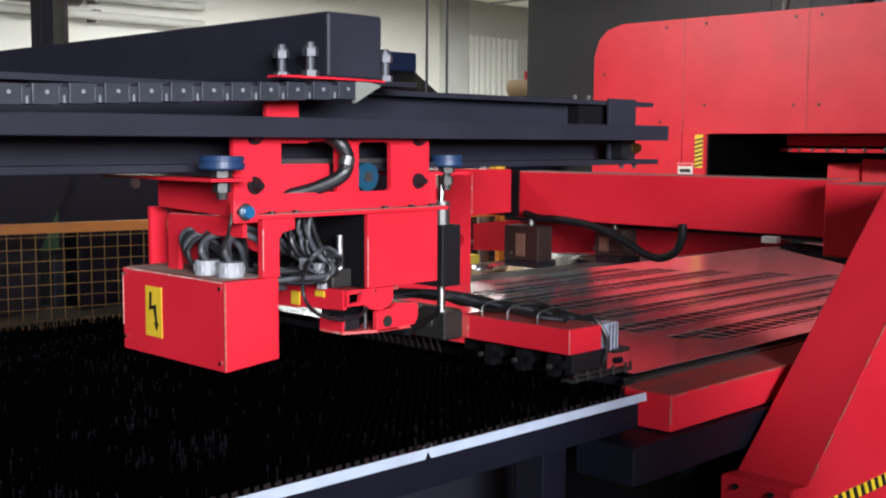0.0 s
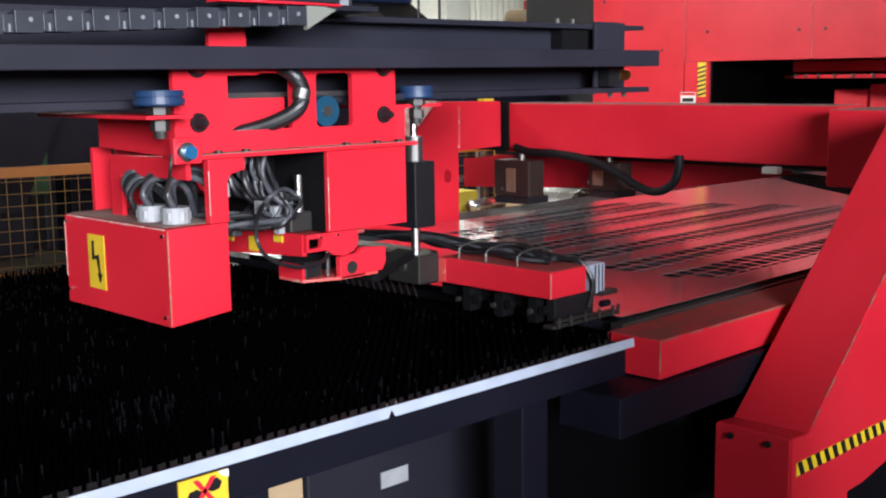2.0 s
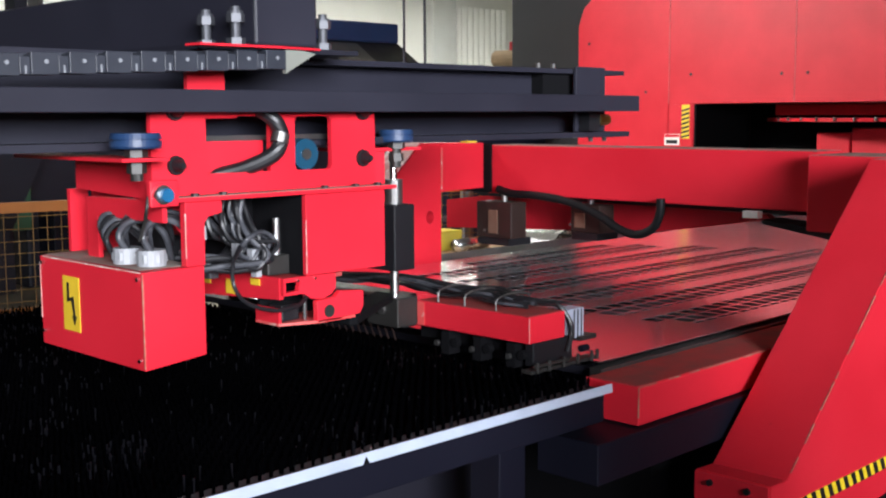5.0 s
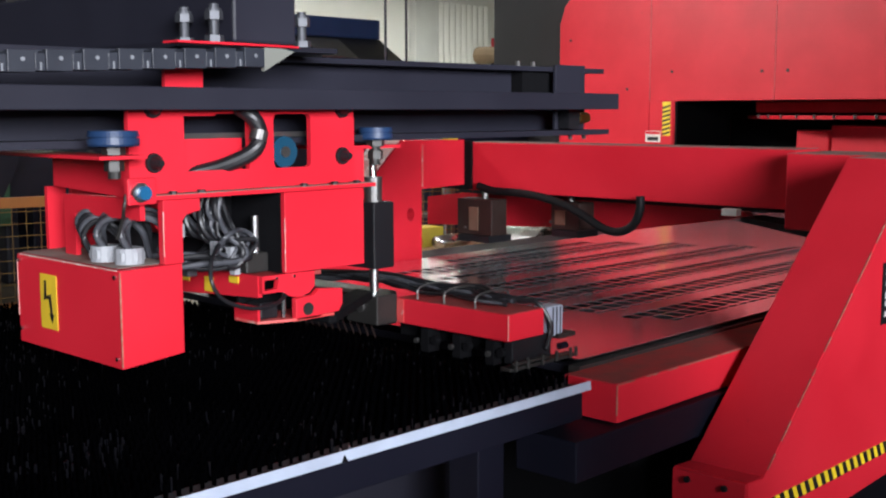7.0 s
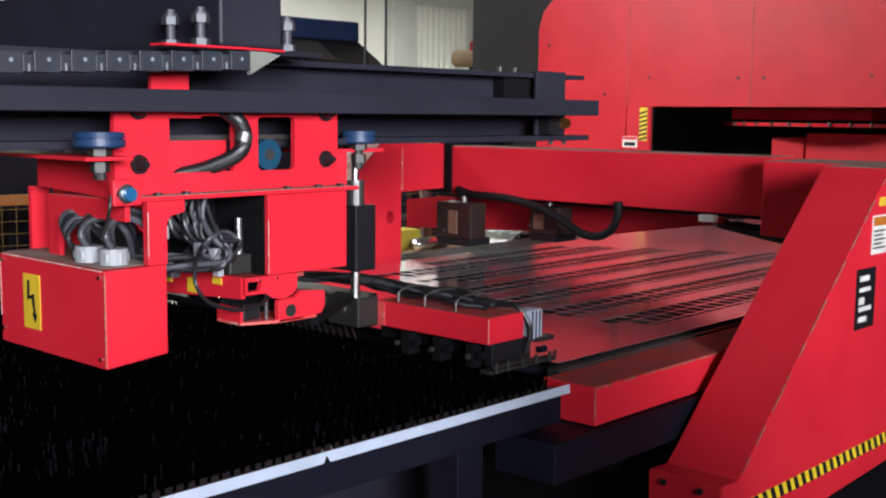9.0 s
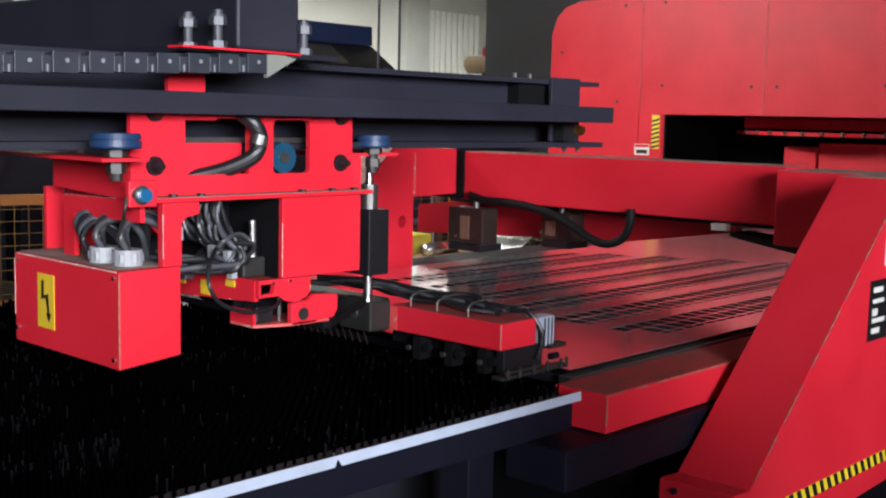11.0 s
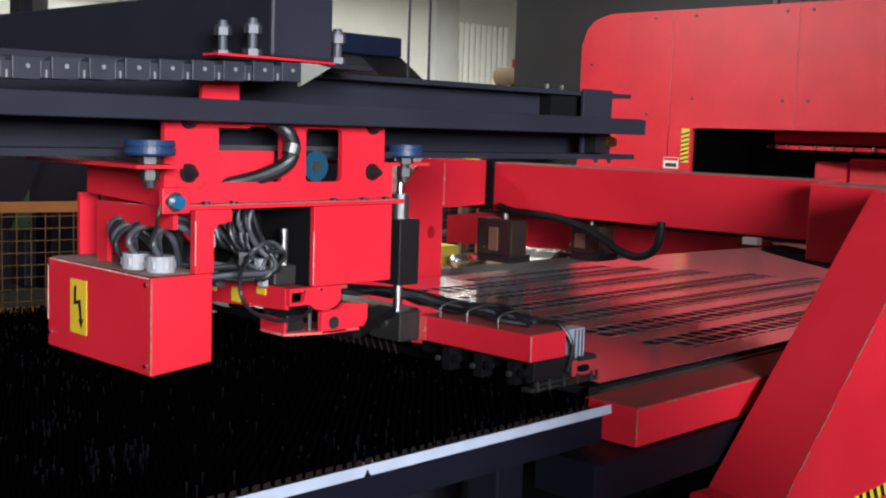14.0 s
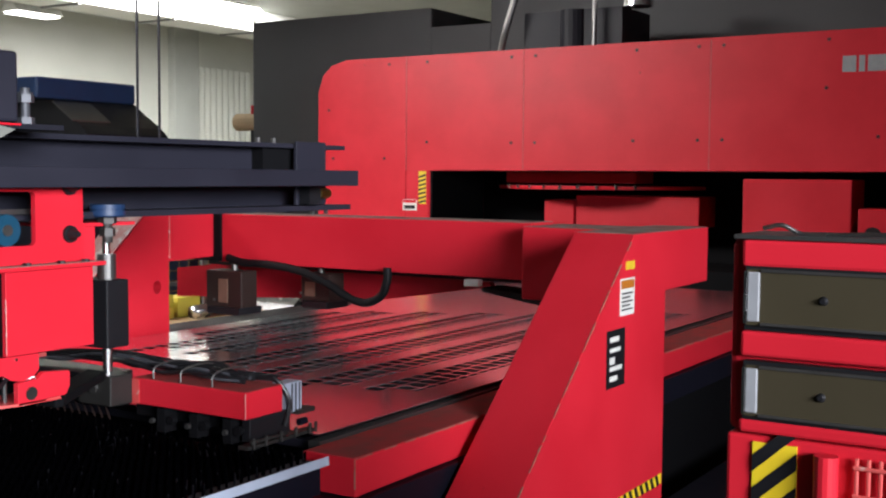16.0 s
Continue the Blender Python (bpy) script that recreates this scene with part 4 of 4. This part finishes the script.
        if k > 6:
            pts += [(0.022, 0.17, 1.046 + oz), (0.034, 0.143, 1.02), (0.036, 0.138, 0.985), (0.02, 0.138, 0.95)]
        part("bar_cable", tube(pts, 0.0036 + 0.0009 * (k % 3), 8, 6), BLACKCABLE if k % 4 or k > 6 else GREYCABLE, ld)
    for y in (0.25, 0.345, 0.43):
        bm = bmesh.new()
        add_tube(bm, [(-0.09, y, 1.043), (-0.085, y, 1.068), (-0.03, y, 1.076), (0.02, y, 1.068), (0.025, y, 1.043)], 0.0022, 6, 4)
        part("cable_tie", bm, DULL, ld)
    # comb of bristle pins under the far end
    for k in range(12):
        part("comb_pin", cyl((-0.085, 0.58 + k * 0.026, 0.932), (-0.100, 0.58 + k * 0.026, 0.968), 0.0018, seg=6), BRONZED, ld)
    part("comb_bar", box(-0.098, -0.055, 0.54, 0.90, 0.968, 0.985), BLACK, ld)
    # hose through the plate
    part("hose", tube([(-0.66, 0.395, 1.51), (-0.640, 0.37, 1.49), (-0.618, 0.34, 1.465), (-0.605, 0.335, 1.435), (-0.618, 0.338, 1.402), (-0.655, 0.365, 1.378), (-0.70, 0.40, 1.362), (-0.75, 0.43, 1.352)], 0.0150, 14, 8), BLACKCABLE, ld, "glossy black hose")
    part("hose_clamp", cyl((-0.612, 0.333, 1.422), (-0.606, 0.333, 1.440), 0.0168, seg=18), DULL, ld)
    # carrier of the cable chain
    part("chain_plate", prism([(-0.84, 0.245), (-0.67, 0.245), (-0.565, 0.262), (-0.57, 0.29), (-0.84, 0.29)], 'z', 1.592, 1.596), RED, ld)
    part("chain_bracket", prism([(-0.654, 1.590), (-0.615, 1.590), (-0.585, 1.585), (-0.654, 1.548)], 'y', 0.252, 0.262), material("grey_green_plate", (0.20, 0.205, 0.18), 0.5), ld)
    part("chain_post", box(-0.80, -0.72, 0.35, 0.36, 1.480, 1.560), RED, ld)
    part("chain_arm", box(-0.79, -0.73, 0.27, 0.365, 1.5605, 1.566), RED, ld)
    return ld


loader()


CHAINM = material("chain_plastic", (0.022, 0.025, 0.035), 0.5, scale=20)


WORN = material("worn_grey_plastic", (0.20, 0.21, 0.23), 0.5, scale=20)


def energy_chain():
    ec = thing("cable_chain", "dark plastic cable chain lying along the rail", "cable chain", (-1.0, 0.27, 1.55))
    for k in range(15):
        x = -0.655 - k * 0.0625
        zc = 1.572 - 0.0027 * k if k < 11 else 1.5433
        bm = box(x - 0.044, x, 0.250, 0.262, zc - 0.017, zc + 0.017)
        add_box(bm, x - 0.061, x - 0.044, 0.253, 0.262, zc - 0.017, zc + 0.010)
        add_box(bm, x - 0.061, x, 0.285, 0.297, zc - 0.017, zc + 0.017)
        add_box(bm, x - 0.040, x - 0.012, 0.262, 0.285, zc + 0.010, zc + 0.015)
        add_box(bm, x - 0.040, x - 0.012, 0.262, 0.285, zc - 0.015, zc - 0.010)
        lk = part("chain_link", bm, CHAINM, ec, bevel=0.0012)
        part("link_pin", cyl((x - 0.020, 0.2485, zc + 0.003), (x - 0.020, 0.250, zc + 0.003), 0.0036, seg=8), WORN, lk)
        part("link_tab", box(x - 0.0535, x - 0.0505, 0.2515, 0.253, zc - 0.016, zc - 0.004), WORN, lk)
    return ec


energy_chain()


# ---------------------------------------------------------------- guarded console post on the near side
def console():
    X = -0.69
    c = thing("guard_console", "red guard post with dark windows and hazard tape", "machine guard", (-0.6, -1.2, 0))
    part("post", box(X + 0.002, X + 0.05, -1.62, -1.094, 0, 1.225), RED, c, bevel=0.004)
    part("head", box(X + 0.012, X + 0.10, -1.70, -1.092, 1.226, 1.440), RED, c, bevel=0.008)
    # unseen body added behind the post to hold light off the front arm
    part("light_block", prism([(X + 0.052, 0.0), (X + 0.24, 0.0), (X + 0.24, 1.19), (X + 0.052, 1.215)], 'y', -1.72, -1.100), RED, c, "unseen red block behind the post, with a sloping top", bevel=0.006)
    for z0, z1 in ((1.347, 1.408), (1.247, 1.303)):
        part("window_surround", box(X - 0.002, X + 0.012, -1.70, -1.112, z0 - 0.006, z1 + 0.004), BLACK, c)
        part("window", box(X - 0.006, X - 0.003, -1.70, -1.116, z0, z1), SMOKE, c, "smoked dark window")
        part("window_end", box(X - 0.010, X - 0.0065, -1.130, -1.117, z0 + 0.004, z1 - 0.003), GLAND, c, "grey aluminium window end", bevel=0.002)
        for z in (z0, z1 - 0.003):
            part("window_trim", box(X - 0.008, X - 0.0062, -1.70, -1.131, z, z + 0.003), DULL, c)
        part("window_edge", box(X - 0.012, X - 0.0065, -1.1165, -1.1135, z0 + 0.002, z1 - 0.002), STEEL, c)
        part("window_knob", cyl((X - 0.0105, -1.197, (z0 + z1) / 2), (X - 0.006, -1.197, (z0 + z1) / 2), 0.003, 0.005, 14), BLACK, c)
    for z0, z1 in ((1.410, 1.440), (1.312, 1.340), (1.228, 1.243)):
        part("rail", prism([(X - 0.004, z0), (X + 0.011, z0), (X + 0.011, z1), (X - 0.004, z1)], 'y', -1.70, -1.108), RED, c, bevel=0.004)
    part("top_lip", box(X - 0.006, X + 0.102, -1.70, -1.10, 1.4405, 1.445), DULL, c)
    part("wire", tube([(X, -1.13, 1.452), (X, -1.15, 1.456), (X + 0.004, -1.17, 1.447), (X, -1.20, 1.447), (X, -1.26, 1.449), (X, -1.34, 1.447)], 0.0025), STEEL, c, "loose silver wire")
    tp = part("hazard_tape", box(X - 0.0008, X + 0.0018, -1.172, -1.124, 0.60, 1.218), HAZ, c, "yellow and black hazard tape")
    stripes(tp, prism([(-1.124, 0.601), (-1.124, 0.619), (-1.172, 0.663), (-1.172, 0.645)], 'x', X - 0.0018, X - 0.0008), 17, (0, 0, 0.0365))
    part("pipe", cyl((X - 0.010, -1.205, 0.3), (X - 0.010, -1.205, 1.215), 0.013, seg=16), RED, c)
    bm = bmesh.new()
    for k in range(12):
        add_cyl(bm, (X - 0.004, -1.235 - k * 0.012, 0.9), (X - 0.004, -1.235 - k * 0.012, 1.215), 0.0022, seg=6)
    for k in range(10):
        add_cyl(bm, (X - 0.006, -1.232, 1.205 - k * 0.03), (X - 0.006, -1.38, 1.205 - k * 0.03), 0.0022, seg=6)
    part("mesh_guard", bm, REDWORN, c)
    return c


console()


# ---------------------------------------------------------------- things behind
def fence():
    a, b = Vector((1.0, 6.14, 0)), Vector((5.44, 5.20, 0))
    d = (b - a).normalized()
    f = thing("safety_fence", "orange steel safety fence with wire mesh", "fence", (3.2, 5.7, 0))
    n = Vector((-d.y, d.x, 0))

    def bar(p, q, w, h):
        p, q = Vector(p), Vector(q)
        e = n * w
        bm = bmesh.new()
        lo = [p - e, p + e, q + e, q - e]
        bot = [bm.verts.new(v) for v in lo]
        top = [bm.verts.new(v + Vector((0, 0, h))) for v in lo]
        bm.faces.new(bot)
        bm.faces.new(top)
        for i in range(4):
            bm.faces.new((bot[i], bot[(i + 1) % 4], top[(i + 1) % 4], top[i]))
        return bm
    part("top_rail", bar(a + Vector((0, 0, 0.83)), b + Vector((0, 0, 0.83)), 0.025, 0.07), ORANGE, f)
    part("bottom_rail", bar(a + Vector((0, 0, 0.12)), b + Vector((0, 0, 0.12)), 0.025, 0.06), ORANGE, f)
    L = (b - a).length
    for s in (0.0, L * 0.36, L * 0.72, L - 0.19, L - 0.085):
        part("post", bar(a + d * s, a + d * (s + 0.08), 0.03, 0.9), ORANGE, f)
    bm = bmesh.new()
    for k in range(int(L / 0.095)):
        p = a + d * (0.05 + k * 0.095)
        add_cyl(bm, p + Vector((0, 0, 0.18)), p + Vector((0, 0, 0.83)), 0.0026, seg=5)
    for k in range(8):
        z = Vector((0, 0, 0.22 + k * 0.083))
        add_cyl(bm, a + z, b + z, 0.0026, seg=5)
    part("wire_mesh", bm, MESHM, f, "dull yellow-brown wire")
    return f


fence()


def hooded_machine():
    m = thing("hooded_machine", "dark machine with a blue top cover and sloping hood", "machine", (6, 7.6, 0))
    part("body", box(5.0, 6.25, 7.35, 8.6, 0, 1.55), NAVYD, m, bevel=0.01)
    part("hood", prism([(6.86, 1.87), (6.86, 1.78), (8.5, 1.55), (8.5, 2.2), (7.33, 2.2), (6.95, 1.95)], 'x', 5.25, 6.25), BLACK, m)
    part("hood_window", prism([(7.00, 1.985), (7.00, 1.996), (7.28, 2.180), (7.28, 2.169)], 'x', 5.20, 5.65), DULL, m)
    part("top_cover", box(5.05, 6.25, 7.31, 8.6, 2.201, 2.40), material("navy_blue_cover", (0.012, 0.035, 0.10), 0.5), m, bevel=0.02)
    part("stand", box(5.3, 6.2, 7.6, 8.5, 1.55, 1.79), BLACK, m)
    return m


hooded_machine()
dm = thing("press_brake", "dark slate machine with pale fittings behind the fence", "machine", (3.4, 8.4, 0))
part("body", box(2.5, 4.85, 8.0, 8.9, 0, 1.30), NAVYD, dm, bevel=0.02)
part("head", prism([(2.45, 1.30), (3.05, 1.30), (2.75, 1.62), (2.45, 1.62)], 'y', 7.98, 8.9), GREEN, dm, "green sloping head")
for x in (3.3, 3.75, 4.3):
    part("gauge", cyl((x, 7.96, 1.08), (x, 8.0, 1.08), 0.05, seg=14), DULL, dm)
part("bed", box(2.6, 4.8, 7.7, 7.99, 0, 0.72), NAVYM, dm, bevel=0.01)
nm = thing("blue_machine", "dark navy machine cabinet behind the fence", "machine", (7.1, 7.0, 0))
part("cabinet", box(6.35, 7.9, 6.7, 7.9, 0, 1.42), material("navy_cabinet", (0.008, 0.014, 0.035), 0.5, scale=4), nm, bevel=0.02)
part("plinth", box(6.4, 7.85, 6.66, 6.699, 0, 0.1), BLACK, nm)
gm = thing("green_machine", "dark green machine standing behind the fence", "machine", (0.8, 8, 0))
part("body", box(0.1, 1.1, 7.6, 8.6, 0, 1.35), GREEN, gm, bevel=0.02)
part("column", box(1.3, 1.45, 7.4, 7.55, 0, 1.3), NAVYD, gm)
part("panel", box(1.6, 2.3, 7.8, 8.4, 0, 1.15), NAVYD, gm, bevel=0.02)
part("side_panel", box(1.9, 2.34, 7.55, 7.6, 0.55, 1.32), GREEN, gm, bevel=0.01)
part("slanted_guard", prism([(1.1, 0.45), (2.01, 0.45), (2.45, 1.33), (1.1, 1.33)], 'y', 7.35, 7.42), NAVYD, gm, "black slanted guard plate")
wb = thing("work_bench", "steel bench with brown top behind the fence", "bench", (4.6, 5.0, 0))
part("top", box(4.0, 5.3, 4.55, 5.05, 0.38, 0.42), CARD, wb)
for x in (4.05, 5.25):
    for y in (4.6, 5.0):
        part("leg", box(x - 0.03, x + 0.03, y - 0.03, y + 0.03, 0, 0.38), DULL, wb)
for x, y, w, z0, h in ((4.10, 4.78, 0.16, 0.42, 0.09), (4.10, 4.78, 0.16, 0.511, 0.09), (4.32, 4.80, 0.24, 0.42, 0.15)):
    tagged(finish("carton", box(x, x + w, y, y + 0.2, z0, z0 + h), material("yellow_carton", (0.62, 0.52, 0.06), 0.6), bevel=0.004), "yellow cardboard carton on the bench", "box", group="cartons")
bm = cyl((4.34, 4.66, 0.47), (4.75, 4.72, 0.47), 0.05, seg=20)
tagged(finish("metal_roll", bm, STEEL, smooth=True), "shiny metal roll lying on the bench", "roll")
bm = bmesh.new()
pts = [(5.35 + 0.30 * math.cos(radians(a)), 0.40 + 0.16 * math.sin(radians(a))) for a in range(10, 171, 20)]
add_prism(bm, pts + [(p[0] * 0.99 + 0.0535, p[1] - 0.01) for p in pts[::-1]], 'y', 4.3, 4.9)
mg = thing("bent_sheet", "bent bright metal guard on a dark stand", "guard", (5.35, 4.6, 0))
part("cover", bm, STEEL, mg)
part("stand", box(5.1, 5.6, 4.35, 4.85, 0, 0.42), BLACK, mg)
ppl = thing("tool_rods", "pale metal rods and fittings leaning by the fence", "rods", (6.0, 6.2, 0))
part("rod", cyl((5.6, 5.75, 0.0), (5.75, 5.95, 1.15), 0.02, seg=8), DULL, ppl)
part("rod", cyl((5.9, 6.0, 0.0), (5.9, 6.0, 1.25), 0.05, seg=12), DULL, ppl)
part("rod", cyl((6.1, 6.0, 0.0), (6.1, 6.0, 1.15), 0.03, seg=8), BRASS, ppl)
part("shelf", box(5.5, 6.3, 5.9, 6.1, 0.50, 0.53), DULL, ppl)


def wall_fittings():
    sc = thing("strip_curtain", "white ribbed strip curtain on the far wall", "curtain", (16.4, 15.7, 0))
    for k in range(9):
        x = 15.9 + k * 0.18
        part("strip", cyl((x, 15.74, 0), (x, 15.74, 3.75), 0.085, seg=12), WALLM, sc)
    pl = thing("wall_pillar", "white square pillar at the far wall", "pillar", (15.2, 15.6, 0))
    part("shaft", box(15.0, 15.7, 15.6, 15.79, 0, 4.49), CEILM, pl, bevel=0.01)
    bmx = thing("ceiling_duct", "pale ceiling duct along the hall", "duct", (10, 12, 4.2))
    part("duct", box(4.0, 21.7, 12.6, 13.4, 4.10, 4.49), WALLM, bmx, bevel=0.01)
    for x in (6, 8, 10, 12, 14, 16):
        part("flange", box(x, x + 0.06, 12.57, 13.43, 4.07, 4.49), DULL, bmx)
    col = thing("steel_column", "dark steel hall column", "column", (4.0, 11, 0))
    part("shaft", box(3.85, 4.0, 10.9, 11.15, 0, 4.49), NAVY, col, bevel=0.005)
    part("shaft", box(4.12, 4.18, 10.9, 11.15, 0, 4.49), DULL, col)
    for z, y in ((3.75, 15.5), (3.45, 15.5)):
        p = thing("wall_pipe", "pale pipe along the far wall", "pipe", (8, y, z), group="wall pipes")
        part("pipe", cyl((0, y, z), (9.0, y, z), 0.07, seg=12), CEILM, p)
        part("bracket", box(7, 7.1, y, 15.8, z - 0.1, z + 0.1), DULL, p)
    tk = thing("air_tank", "dark horizontal air tank under the roof", "tank", (5.0, 13.5, 3.6))
    part("tank", cyl((4.6, 13.4, 3.55), (5.6, 13.4, 3.55), 0.25, seg=24), GUN, tk)
    part("strap", box(5.0, 5.06, 13.1, 13.7, 3.8, 4.49), DULL, tk)
    for x, y in ((3.53, 4.36), (3.64, 4.27)):
        w = thing("hanging_cable", "dark cable hanging from the ceiling", "cable", (x, y, 4.4), group="hanging cables")
        part("cable", cyl((x, y, 1.2), (x, y, 4.5), 0.009, seg=8), NAVYD, w)
    for x, y, l in ((10.3, 14.0, 0.9), (10.9, 10.9, 2.4), (7.6, 13.0, 1.4), (6.0, 11.5, 1.4)):
        lp = thing("ceiling_lamp", "white tube lamp under the factory ceiling, lit", "lamp", (x, y, 4.2), group="ceiling lamps")
        part("tray", prism([(y - 0.2, 4.06), (y + 0.2, 4.06), (y + 0.1, 4.18), (y - 0.1, 4.18)], 'x', x - l / 2, x + l / 2), WHITE, lp)
        part("tube", box(x - l / 2 + 0.05, x + l / 2 - 0.05, y - 0.17, y + 0.17, 4.03, 4.058), LAMP, lp)
        part("rod", cyl((x, y, 4.18), (x, y, 4.5), 0.01, seg=6), DULL, lp)


wall_fittings()
